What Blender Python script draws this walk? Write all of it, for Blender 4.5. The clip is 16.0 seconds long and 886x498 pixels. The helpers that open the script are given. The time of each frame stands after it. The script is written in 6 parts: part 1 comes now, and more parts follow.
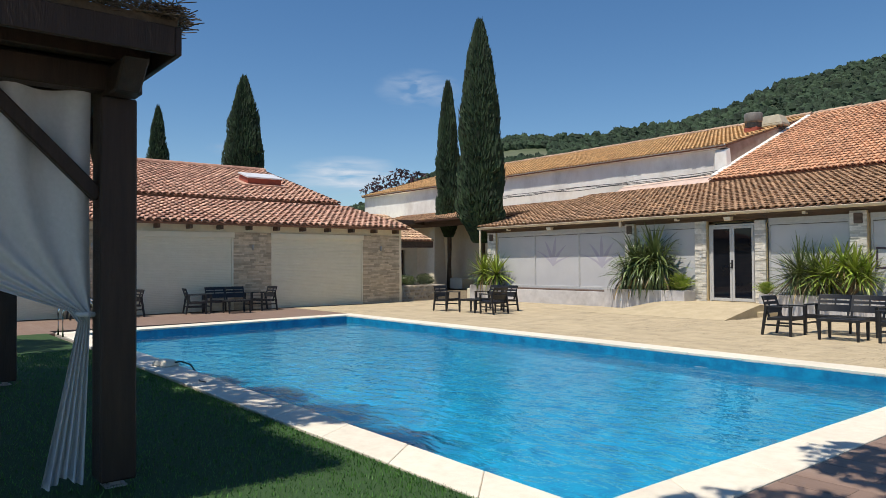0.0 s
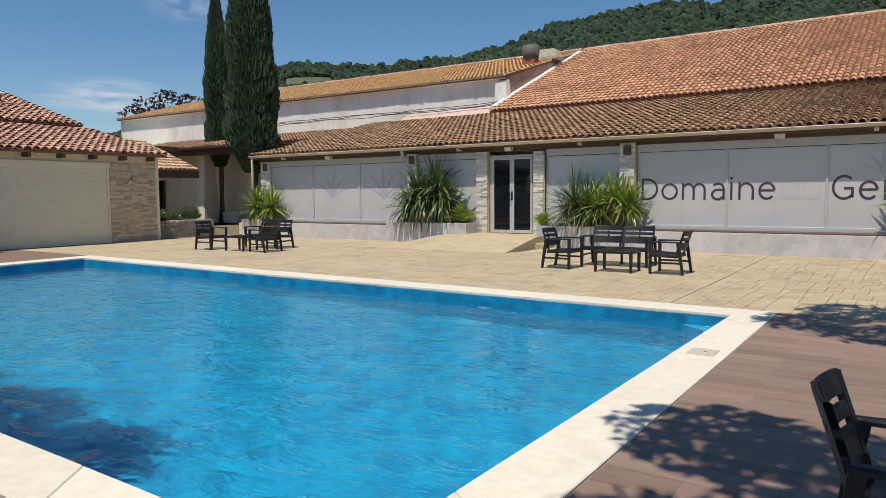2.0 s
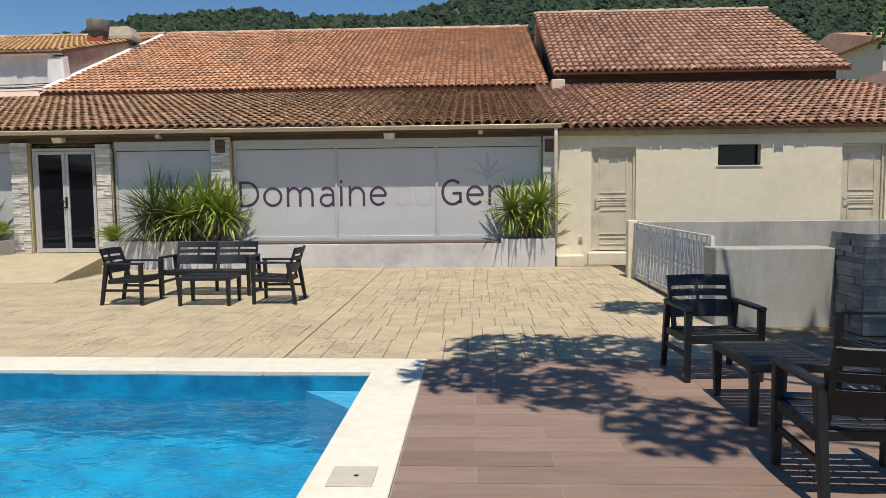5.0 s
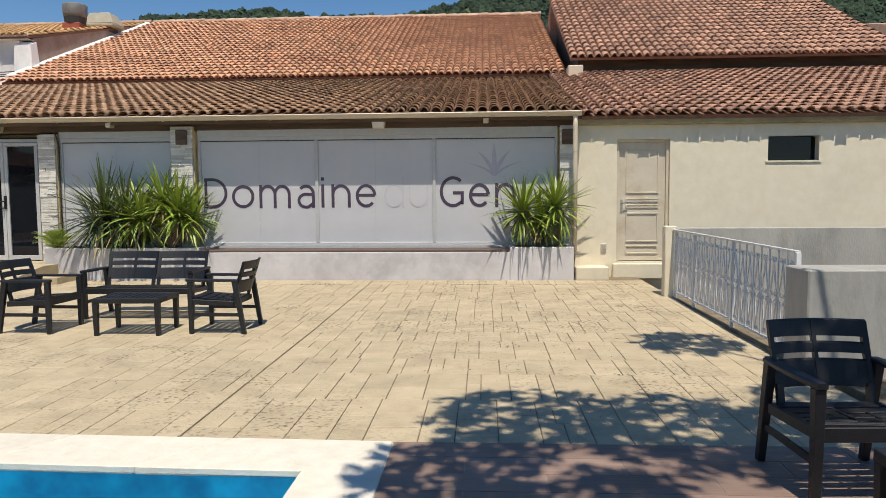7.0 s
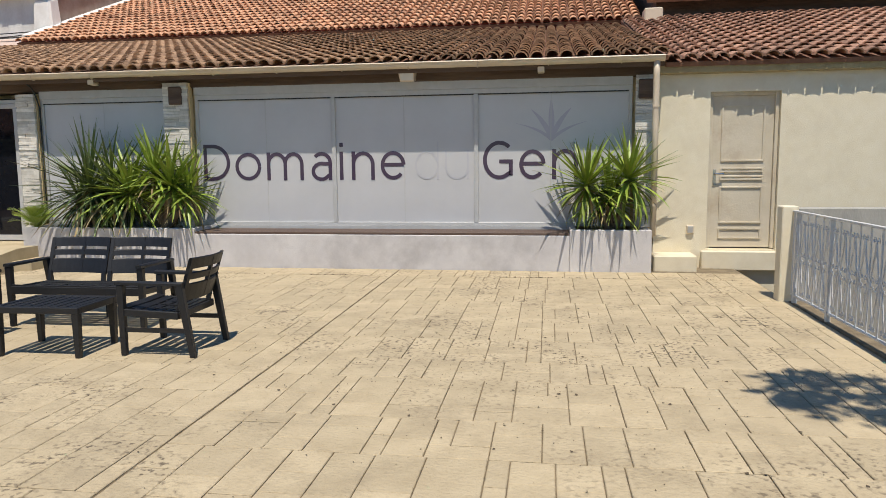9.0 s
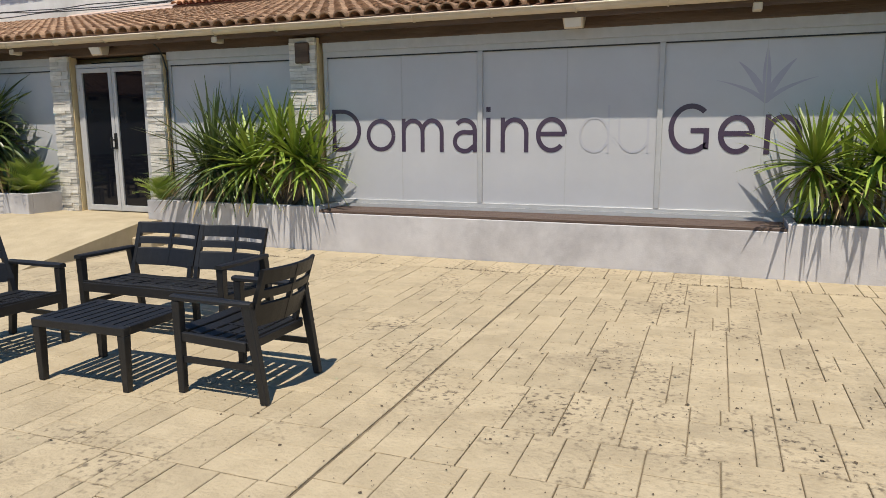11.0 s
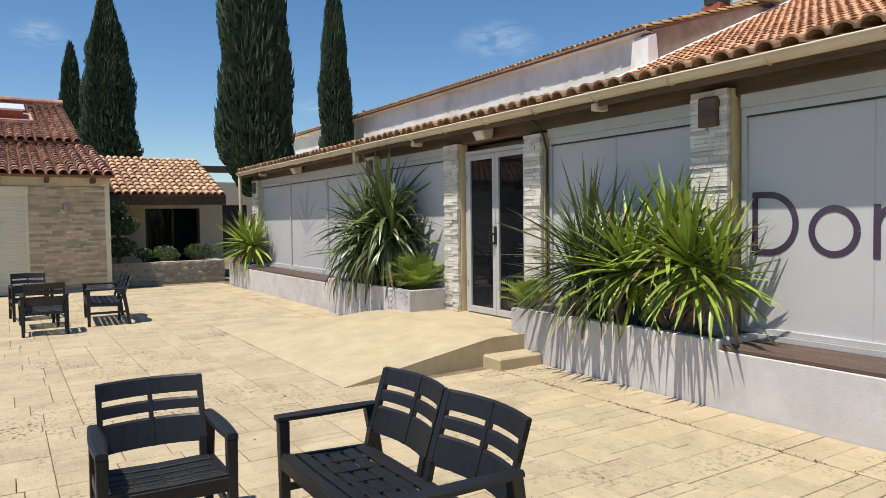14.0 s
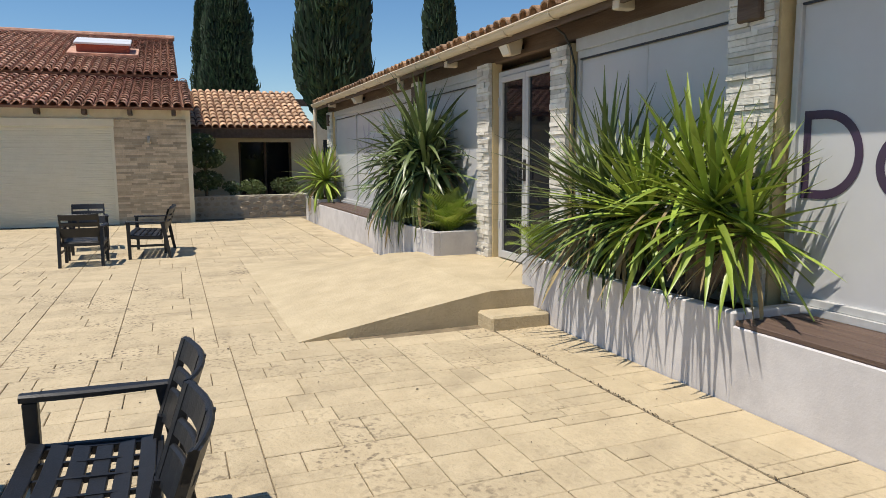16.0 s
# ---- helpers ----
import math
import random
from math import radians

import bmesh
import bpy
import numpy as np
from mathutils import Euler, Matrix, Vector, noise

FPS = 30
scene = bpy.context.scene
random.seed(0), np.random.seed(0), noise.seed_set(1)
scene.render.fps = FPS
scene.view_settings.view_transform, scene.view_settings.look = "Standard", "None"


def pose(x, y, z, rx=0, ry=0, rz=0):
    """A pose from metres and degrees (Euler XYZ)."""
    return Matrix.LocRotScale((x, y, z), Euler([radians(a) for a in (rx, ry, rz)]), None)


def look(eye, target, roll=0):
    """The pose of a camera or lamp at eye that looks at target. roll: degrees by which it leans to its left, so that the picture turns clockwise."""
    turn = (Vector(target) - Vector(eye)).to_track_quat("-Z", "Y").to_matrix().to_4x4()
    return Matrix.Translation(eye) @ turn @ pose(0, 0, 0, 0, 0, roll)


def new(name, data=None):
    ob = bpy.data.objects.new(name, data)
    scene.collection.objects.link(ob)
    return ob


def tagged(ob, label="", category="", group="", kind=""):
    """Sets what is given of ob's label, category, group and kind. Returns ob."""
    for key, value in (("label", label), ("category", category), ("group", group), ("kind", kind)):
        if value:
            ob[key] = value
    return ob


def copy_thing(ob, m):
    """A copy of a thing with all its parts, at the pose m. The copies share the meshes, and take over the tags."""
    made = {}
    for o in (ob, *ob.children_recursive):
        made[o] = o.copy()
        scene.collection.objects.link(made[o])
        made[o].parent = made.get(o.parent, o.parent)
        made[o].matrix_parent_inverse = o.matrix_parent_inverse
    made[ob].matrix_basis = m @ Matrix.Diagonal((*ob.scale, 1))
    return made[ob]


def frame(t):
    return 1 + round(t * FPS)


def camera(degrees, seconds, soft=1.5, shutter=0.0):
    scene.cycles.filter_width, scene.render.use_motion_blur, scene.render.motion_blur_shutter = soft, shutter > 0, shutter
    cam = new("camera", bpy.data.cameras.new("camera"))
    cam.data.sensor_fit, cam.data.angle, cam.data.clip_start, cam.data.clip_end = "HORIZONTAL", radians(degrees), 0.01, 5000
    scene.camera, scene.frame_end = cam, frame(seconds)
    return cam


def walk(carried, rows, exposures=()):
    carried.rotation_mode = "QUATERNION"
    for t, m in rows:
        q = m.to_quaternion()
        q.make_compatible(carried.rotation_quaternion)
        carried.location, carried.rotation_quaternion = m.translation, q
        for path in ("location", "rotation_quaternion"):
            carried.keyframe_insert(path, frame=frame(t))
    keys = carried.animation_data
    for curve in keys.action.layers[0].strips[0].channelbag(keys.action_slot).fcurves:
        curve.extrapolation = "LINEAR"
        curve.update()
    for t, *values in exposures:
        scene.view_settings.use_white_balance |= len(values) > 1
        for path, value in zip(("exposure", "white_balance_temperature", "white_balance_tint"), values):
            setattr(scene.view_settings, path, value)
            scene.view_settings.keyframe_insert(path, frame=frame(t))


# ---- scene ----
cam = camera(64.3, 16.0, soft=0.8)

PATH = [
    (0, (4.738, -19.063, 1.488), (3.181, -17.809, 1.528), -0.4),
    (0.5, (4.531, -18.813, 1.482), (2.981, -17.552, 1.398), -0.5),
    (1, (4.277, -18.444, 1.489), (2.732, -17.182, 1.34), -0.6),
    (1.5, (4.046, -18.062, 1.471), (2.644, -16.645, 1.314), -0.5),
    (2, (3.784, -17.666, 1.479), (2.669, -16.013, 1.322), -0.5),
    (2.5, (3.492, -17.193, 1.441), (2.593, -15.413, 1.288), -0.5),
    (3, (3.216, -16.77, 1.439), (2.497, -14.91, 1.286), -0.4),
    (3.5, (2.991, -16.274, 1.437), (2.437, -14.359, 1.286), -0.4),
    (4, (2.877, -15.76, 1.461), (2.499, -13.802, 1.31), -0.4),
    (4.5, (2.85, -15.268, 1.46), (2.616, -13.287, 1.312), -0.5),
    (4.7, (2.832, -15.013, 1.468), (2.667, -13.026, 1.317), -0.5),
    (6.8, (2.922, -12.674, 1.504), (2.974, -10.681, 1.349), -0.7),
    (7, (2.949, -12.45, 1.464), (2.835, -10.459, 1.314), -0.4),
    (7.5, (3.034, -11.864, 1.48), (2.764, -9.888, 1.33), -0.5),
    (8, (3.111, -11.314, 1.446), (2.821, -9.341, 1.303), -0.6),
    (8.2, (3.126, -11.053, 1.462), (2.835, -9.079, 1.318), -0.5),
    (10.3, (2.901, -8.877, 1.476), (2.594, -6.945, 1.061), -0.4),
    (10.5, (2.847, -8.7, 1.485), (2.446, -6.782, 1.085), -0.4),
    (11, (2.699, -8.287, 1.531), (1.989, -6.447, 1.2), -0.3),
    (11.5, (2.51, -7.856, 1.557), (1.721, -6.044, 1.247), -0.3),
    (12, (2.277, -7.367, 1.619), (1.173, -5.7, 1.561), -0.8),
    (12.5, (2.127, -6.884, 1.596), (0.829, -5.367, 1.713), -0.7),
    (13, (1.958, -6.405, 1.607), (0.647, -4.895, 1.558), -0.7),
    (13.5, (1.842, -5.952, 1.608), (0.378, -4.592, 1.532), -0.8),
    (14, (1.702, -5.504, 1.606), (0.007, -4.445, 1.525), -0.8),
    (14.5, (1.598, -5.018, 1.58), (-0.255, -4.269, 1.504), -0.8),
    (15, (1.551, -4.573, 1.548), (-0.32, -3.874, 1.437), -0.7),
    (15.5, (1.434, -4.131, 1.531), (-0.426, -3.427, 1.316), -0.4),
    (16, (1.317, -3.711, 1.53), (-0.537, -3.004, 1.277), -0.4),
]
walk(cam, [(t, look(e, a, r)) for t, e, a, r in PATH], exposures=[(0, 0.03), (1, 0.0), (2, -0.14), (3.5, -0.06), (4.5, -0.05), (7, 0.03), (10.5, -0.04), (11.5, 0.02), (12.5, 0.13), (13.5, 0.13), (14.5, 0.19), (16, 0.13)])

# ---- world and sun ----
SUN_FROM = Vector((0.05, -0.39, 1.0)).normalized()
world = bpy.data.worlds.new("sky")
scene.world = world
world.use_nodes = True
wn = world.node_tree.nodes
wl = world.node_tree.links
sky = wn.new("ShaderNodeTexSky")
sky.sky_type = "NISHITA"
sky.sun_disc = False
sky.sun_elevation = math.asin(SUN_FROM.z)
sky.sun_rotation = math.atan2(SUN_FROM.x, SUN_FROM.y)
sky.altitude = 300
sky.air_density = 1.0
sky.dust_density = 0.1
sky.ozone_density = 3.0
wn["Background"].inputs[1].default_value = 0.104
tint = wn.new("ShaderNodeHueSaturation")
tint.inputs["Saturation"].default_value = 1.2
wl.new(sky.outputs[0], tint.inputs["Color"])
wl.new(tint.outputs[0], wn["Background"].inputs[0])
sun = new("sun", bpy.data.lights.new("sun", "SUN"))
sun.data.energy, sun.data.angle, sun.data.color = 4.7, radians(0.55), (1.0, 0.92, 0.81)
sun.matrix_world = look(SUN_FROM * 60, (0, 0, 0))


# ---- materials ----
def mat(name, c1, c2, scale=6.0, rough=0.7, bump=0.15, bscale=40.0, metal=0.0, rand="", spread=0.3, stain=None,
        stain_scale=0.6, stain_amount=0.5, coat=0.0, stretch=(1, 1, 1), detail=6, spec=0.5, specks=None):
    """A surface with colour variation at two scales, fine relief, and a tint for each piece."""
    m = bpy.data.materials.new(name)
    m.use_nodes = True
    n, l = m.node_tree.nodes, m.node_tree.links
    b = n["Principled BSDF"]
    geo = n.new("ShaderNodeNewGeometry")
    mp = n.new("ShaderNodeMapping")
    mp.inputs["Scale"].default_value = stretch
    l.new(geo.outputs["Position"], mp.inputs["Vector"])
    n1 = n.new("ShaderNodeTexNoise")
    n1.inputs["Scale"].default_value, n1.inputs["Detail"].default_value = scale, detail
    n1.inputs["Roughness"].default_value = 0.65
    l.new(mp.outputs[0], n1.inputs["Vector"])
    r1 = n.new("ShaderNodeValToRGB")
    r1.color_ramp.elements[0].position, r1.color_ramp.elements[1].position = 0.32, 0.68
    r1.color_ramp.elements[0].color, r1.color_ramp.elements[1].color = (*c1, 1), (*c2, 1)
    l.new(n1.outputs["Fac"], r1.inputs[0])
    col = r1.outputs[0]
    if stain:
        n2 = n.new("ShaderNodeTexNoise")
        n2.inputs["Scale"].default_value, n2.inputs["Detail"].default_value = stain_scale, 8
        n2.inputs["Roughness"].default_value = 0.7
        l.new(mp.outputs[0], n2.inputs["Vector"])
        r2 = n.new("ShaderNodeValToRGB")
        r2.color_ramp.elements[0].position, r2.color_ramp.elements[1].position = 0.5, 0.72
        r2.color_ramp.elements[1].color = (stain_amount,) * 3 + (1,)
        l.new(n2.outputs["Fac"], r2.inputs[0])
        mx = n.new("ShaderNodeMix")
        mx.data_type = "RGBA"
        l.new(r2.outputs[0], mx.inputs[0])
        l.new(col, mx.inputs[6])
        mx.inputs[7].default_value = (*stain, 1)
        col = mx.outputs[2]
    if specks:
        grime = None
        for sc, lo, hi in ((0.55, 0.43, 0.61), (2.3, 0.40, 0.60), (26.0, 0.52, 0.66)):
            nz = n.new("ShaderNodeTexNoise")
            nz.inputs["Scale"].default_value, nz.inputs["Detail"].default_value = sc, 6
            l.new(mp.outputs[0], nz.inputs["Vector"])
            rg = n.new("ShaderNodeMapRange")
            rg.inputs[1].default_value, rg.inputs[2].default_value = lo, hi
            l.new(nz.outputs["Fac"], rg.inputs[0])
            if grime is None:
                grime = rg.outputs[0]
            else:
                mu = n.new("ShaderNodeMath")
                mu.operation = "MULTIPLY"
                l.new(grime, mu.inputs[0])
                l.new(rg.outputs[0], mu.inputs[1])
                grime = mu.outputs[0]
        mx = n.new("ShaderNodeMix")
        mx.data_type = "RGBA"
        l.new(grime, mx.inputs[0])
        l.new(col, mx.inputs[6])
        mx.inputs[7].default_value = (*specks, 1)
        col = mx.outputs[2]
    if rand:
        hs = n.new("ShaderNodeHueSaturation")
        mr = n.new("ShaderNodeMapRange")
        mr.inputs[3].default_value, mr.inputs[4].default_value = 1 - spread, 1 + spread
        if rand == "island":
            l.new(geo.outputs["Random Per Island"], mr.inputs[0])
        else:
            oi = n.new("ShaderNodeObjectInfo")
            l.new(oi.outputs["Random"], mr.inputs[0])
        l.new(mr.outputs[0], hs.inputs["Value"])
        l.new(col, hs.inputs["Color"])
        col = hs.outputs[0]
    l.new(col, b.inputs["Base Color"])
    b.inputs["Roughness"].default_value, b.inputs["Metallic"].default_value = rough, metal
    b.inputs["Coat Weight"].default_value = coat
    b.inputs["Coat Roughness"].default_value = 0.04
    b.inputs["Specular IOR Level"].default_value = spec
    if bump:
        n3 = n.new("ShaderNodeTexNoise")
        n3.inputs["Scale"].default_value, n3.inputs["Detail"].default_value = bscale, 5
        l.new(mp.outputs[0], n3.inputs["Vector"])
        bp = n.new("ShaderNodeBump")
        bp.inputs["Strength"].default_value, bp.inputs["Distance"].default_value = bump, 0.02
        l.new(n3.outputs["Fac"], bp.inputs["Height"])
        l.new(bp.outputs[0], b.inputs["Normal"])
    return m


CONCRETE = mat("stamped_concrete", (0.44, 0.355, 0.225), (0.54, 0.445, 0.29), 3.5, 0.82, 0.6, 38, rand="object", spread=0.07,
               stain=(0.335, 0.27, 0.175), stain_scale=1.7, stain_amount=0.8, specks=(0.10, 0.075, 0.05))
CONCRETE_BASE = mat("concrete_joint", (0.12, 0.092, 0.056), (0.27, 0.215, 0.135), 5, 0.9, 0.3, 60)
RAMP = mat("ramp_concrete", (0.455, 0.37, 0.232), (0.55, 0.458, 0.30), 3.5, 0.85, 0.5, 38, stain=(0.36, 0.29, 0.185), stain_scale=1.3, stain_amount=0.7)
COPING = mat("coping_stone", (0.70, 0.64, 0.52), (0.80, 0.74, 0.62), 9, 0.75, 0.2, 70, rand="object", spread=0.05,
             stain=(0.55, 0.49, 0.39), stain_scale=1.6, stain_amount=0.4)
DECK = mat("brown_plank_tile", (0.225, 0.150, 0.112), (0.290, 0.200, 0.155), 5, 0.62, 0.2, 30, rand="object", spread=0.14, stretch=(0.35, 3, 1),
           stain=(0.36, 0.28, 0.22), stain_scale=0.8, stain_amount=0.4)
DECK_JOINT = mat("deck_grout", (0.30, 0.25, 0.20), (0.38, 0.32, 0.26), 20, 0.9, 0.1)
TURF = mat("turf_base", (0.020, 0.055, 0.012), (0.035, 0.085, 0.02), 30, 0.9, 0.5, 160)
BLADE = mat("turf_blade", (0.045, 0.14, 0.018), (0.085, 0.215, 0.035), 12, 0.6, 0, rand="island", spread=0.35)
SOIL = mat("dry_ground", (0.16, 0.13, 0.08), (0.22, 0.20, 0.11), 0.8, 0.95, 0.4, 9, stain=(0.07, 0.10, 0.03), stain_scale=0.2)
RENDER_WHITE = mat("cream_render", (0.75, 0.67, 0.49), (0.81, 0.74, 0.57), 5, 0.9, 0.2, 90, stain=(0.60, 0.53, 0.40), stain_scale=0.7, stain_amount=0.5)
RENDER_OCHRE = mat("ochre_render", (0.60, 0.47, 0.26), (0.68, 0.55, 0.32), 6, 0.9, 0.2, 90)
PARAPET = mat("weathered_white_render", (0.80, 0.78, 0.73), (0.88, 0.87, 0.82), 2.2, 0.9, 0.3, 40, stain=(0.45, 0.41, 0.35), stain_scale=0.5,
              stain_amount=0.55, stretch=(1, 1, 0.6))
GREY_RENDER = mat("lilac_grey_render", (0.53, 0.51, 0.505), (0.65, 0.63, 0.62), 2.6, 0.88, 0.12, 60, stain=(0.36, 0.34, 0.335), stain_scale=1.1,
                  stain_amount=0.75)
GREY_WALL = mat("grey_weathered_render", (0.34, 0.33, 0.29), (0.46, 0.44, 0.39), 2.0, 0.9, 0.3, 50, stain=(0.20, 0.20, 0.18), stain_scale=0.9,
                stain_amount=0.8, stretch=(1, 1, 0.35))
LEDGE_STONE = mat("cream_ledger_stone", (0.58, 0.54, 0.46), (0.76, 0.73, 0.66), 9, 0.85, 0.5, 50, rand="object", spread=0.22)
LEDGE_TAN = mat("tan_ledger_stone", (0.44, 0.35, 0.24), (0.60, 0.50, 0.36), 5, 0.85, 0.5, 50, rand="island", spread=0.30)
LEDGE_GREY = mat("grey_ledger_stone", (0.22, 0.21, 0.20), (0.36, 0.34, 0.31), 5, 0.85, 0.5, 50, rand="island", spread=0.35)
RUBBLE = mat("rubble_stone", (0.32, 0.26, 0.19), (0.50, 0.43, 0.33), 6, 0.9, 0.6, 30, rand="object", spread=0.3)
MORTAR = mat("mortar", (0.42, 0.37, 0.30), (0.50, 0.45, 0.37), 14, 0.95, 0.3)
TILE_BROWN = mat("lichened_clay_tile", (0.26, 0.150, 0.088), (0.50, 0.315, 0.180), 7, 0.9, 0.4, 45, rand="island", spread=0.30,
                 stain=(0.16, 0.115, 0.078), stain_scale=0.45, stain_amount=0.7)
TILE_BROWN_ONE = mat("eave_clay_tile", (0.26, 0.150, 0.088), (0.50, 0.315, 0.180), 7, 0.9, 0.4, 45, rand="object", spread=0.30,
                     stain=(0.16, 0.115, 0.078), stain_scale=0.45, stain_amount=0.7)
TILE_ORANGE = mat("orange_clay_tile", (0.52, 0.250, 0.130), (0.72, 0.430, 0.260), 5, 0.88, 0.35, 45, rand="island", spread=0.24,
                  stain=(0.40, 0.185, 0.10), stain_scale=0.4, stain_amount=0.7)
TILE_DARK = mat("weathered_red_tile", (0.34, 0.185, 0.120), (0.53, 0.315, 0.210), 5, 0.88, 0.35, 45, rand="island", spread=0.28,
                stain=(0.26, 0.145, 0.095), stain_scale=0.5, stain_amount=0.7)
TILE_YELLOW = mat("ochre_clay_tile", (0.50, 0.290, 0.120), (0.62, 0.40, 0.19), 5, 0.88, 0.35, 45, rand="island", spread=0.2,
                  stain=(0.36, 0.19, 0.085), stain_scale=0.5, stain_amount=0.6)
TILE_PINK = mat("pink_clay_tile", (0.37, 0.20, 0.138), (0.63, 0.40, 0.292), 4, 0.88, 0.35, 45, rand="island", spread=0.28,
                stain=(0.26, 0.10, 0.07), stain_scale=0.6, stain_amount=0.6)
TILE_ROSY = mat("rosy_ochre_tile", (0.44, 0.270, 0.160), (0.66, 0.45, 0.29), 5, 0.88, 0.35, 45, rand="island", spread=0.28)
TILE_PAN = mat("tile_pan", (0.18, 0.090, 0.055), (0.26, 0.135, 0.085), 8, 0.95, 0.3)
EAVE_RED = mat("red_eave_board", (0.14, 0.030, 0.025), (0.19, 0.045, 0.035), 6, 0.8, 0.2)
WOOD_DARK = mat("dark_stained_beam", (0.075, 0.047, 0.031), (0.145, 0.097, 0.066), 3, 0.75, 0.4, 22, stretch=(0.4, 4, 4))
WOOD_POST = mat("dark_stained_post", (0.020, 0.011, 0.008), (0.042, 0.024, 0.016), 4, 0.6, 0.3, 25, stretch=(4, 4, 0.4))
WOOD_LEDGE = mat("brown_timber_ledge", (0.080, 0.050, 0.038), (0.130, 0.085, 0.062), 4, 0.6, 0.3, 25, stretch=(0.3, 5, 5))
GUTTER = mat("beige_gutter", (0.62, 0.52, 0.38), (0.68, 0.58, 0.44), 3, 0.45, 0.05, 30)
ALU = mat("white_aluminium_frame", (0.47, 0.47, 0.46), (0.53, 0.53, 0.52), 10, 0.35, 0.02, 60)
FROST = mat("frosted_window_film", (0.53, 0.53, 0.535), (0.58, 0.58, 0.585), 1.2, 0.5, 0.0, coat=0.3)
LETTER = mat("dark_purple_lettering", (0.050, 0.030, 0.062), (0.062, 0.038, 0.075), 5, 0.5, 0.0, coat=0.4)
LETTER_PALE = mat("pale_grey_lettering", (0.50, 0.50, 0.53), (0.52, 0.52, 0.55), 5, 0.5, 0.0, coat=0.4)
LOGO = mat("pale_purple_print", (0.43, 0.41, 0.475), (0.47, 0.45, 0.515), 4, 0.5, 0.0, coat=0.4)
DARK_GLASS = mat("dark_door_glass", (0.006, 0.007, 0.010), (0.010, 0.011, 0.015), 2, 0.03, 0.0, spec=0.3)
SHUTTER = mat("cream_roller_shutter", (0.72, 0.67, 0.52), (0.77, 0.72, 0.57), 3, 0.5, 0.05, 30)
RESIN = mat("anthracite_resin", (0.008, 0.0085, 0.010), (0.013, 0.0135, 0.016), 30, 0.48, 0.12, 120)
IRON = mat("white_wrought_iron", (0.62, 0.62, 0.60), (0.72, 0.72, 0.70), 30, 0.5, 0.1, 90, stain=(0.40, 0.30, 0.22), stain_scale=6, stain_amount=0.3)
OLD_DOOR = mat("old_cream_door_paint", (0.58, 0.51, 0.38), (0.66, 0.59, 0.46), 3, 0.6, 0.15, 40, stain=(0.38, 0.27, 0.17), stain_scale=1.3, stain_amount=0.7)
CHROME = mat("chrome", (0.6, 0.6, 0.6), (0.65, 0.65, 0.65), 20, 0.15, 0, metal=1.0)
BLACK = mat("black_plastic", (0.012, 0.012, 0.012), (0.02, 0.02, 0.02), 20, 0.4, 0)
CABLE = mat("black_cable", (0.03, 0.03, 0.03), (0.05, 0.05, 0.05), 20, 0.6, 0)
ZINC = mat("grey_galvanised_metal", (0.36, 0.35, 0.33), (0.46, 0.45, 0.42), 6, 0.5, 0.1, 30)
BRICK_RED = mat("red_chimney_brick", (0.30, 0.07, 0.045), (0.38, 0.10, 0.06), 9, 0.85, 0.3)
CURTAIN = mat("white_curtain_cloth", (0.56, 0.58, 0.59), (0.62, 0.64, 0.65), 30, 0.9, 0.1, 200)
THATCH = mat("brushwood_thatch", (0.06, 0.045, 0.03), (0.13, 0.10, 0.065), 12, 0.9, 0.3, rand="island", spread=0.4)
LEAF_BRIGHT = mat("bright_yucca_leaf", (0.165, 0.235, 0.026), (0.285, 0.365, 0.056), 3, 0.42, 0.05, 60, rand="object", spread=0.35)
LEAF_DARK = mat("deep_green_leaf", (0.070, 0.104, 0.030), (0.150, 0.195, 0.066), 3, 0.38, 0.05, 60, rand="object", spread=0.4)
LEAF_DRY = mat("dry_straw_leaf", (0.26, 0.19, 0.09), (0.36, 0.28, 0.14), 5, 0.8, 0.1, rand="object", spread=0.3)
BARK = mat("bark", (0.12, 0.085, 0.055), (0.22, 0.165, 0.11), 9, 0.95, 0.8, 30, stretch=(1, 1, 0.4))
CYPRESS = mat("cypress_foliage", (0.012, 0.030, 0.012), (0.030, 0.062, 0.022), 1.6, 0.8, 0, rand="island", spread=0.5)
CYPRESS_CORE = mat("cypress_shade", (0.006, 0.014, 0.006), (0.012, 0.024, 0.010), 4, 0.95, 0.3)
FOLIAGE = mat("broadleaf_foliage", (0.035, 0.085, 0.018), (0.075, 0.140, 0.032), 1.2, 0.7, 0, rand="island", spread=0.45)
PURPLE_LEAF = mat("purple_foliage", (0.035, 0.016, 0.022), (0.065, 0.030, 0.040), 1.2, 0.7, 0, rand="island", spread=0.4)
FOREST = mat("pine_forest", (0.017, 0.036, 0.019), (0.038, 0.064, 0.030), 0.02, 0.95, 0, rand="island", spread=0.45)
HILL = mat("hill_ground", (0.05, 0.075, 0.03), (0.10, 0.12, 0.06), 0.05, 0.95, 0, stain=(0.34, 0.32, 0.29), stain_scale=0.012, stain_amount=0.4)
CLIFF = mat("pale_limestone", (0.17, 0.17, 0.17), (0.32, 0.315, 0.31), 0.12, 0.95, 0.5, 0.4)
# azure liner; its lighter mottling paints the water's caustics into the colour
LINER_CAUSTICS = mat("blue_liner_caustics", (0.001, 0.122, 0.255), (0.003, 0.282, 0.48), 3.6, 0.5, 0.0, detail=3)
LINER_STEP = mat("pale_blue_step", (0.06, 0.28, 0.46), (0.08, 0.31, 0.50), 3, 0.5, 0.0)


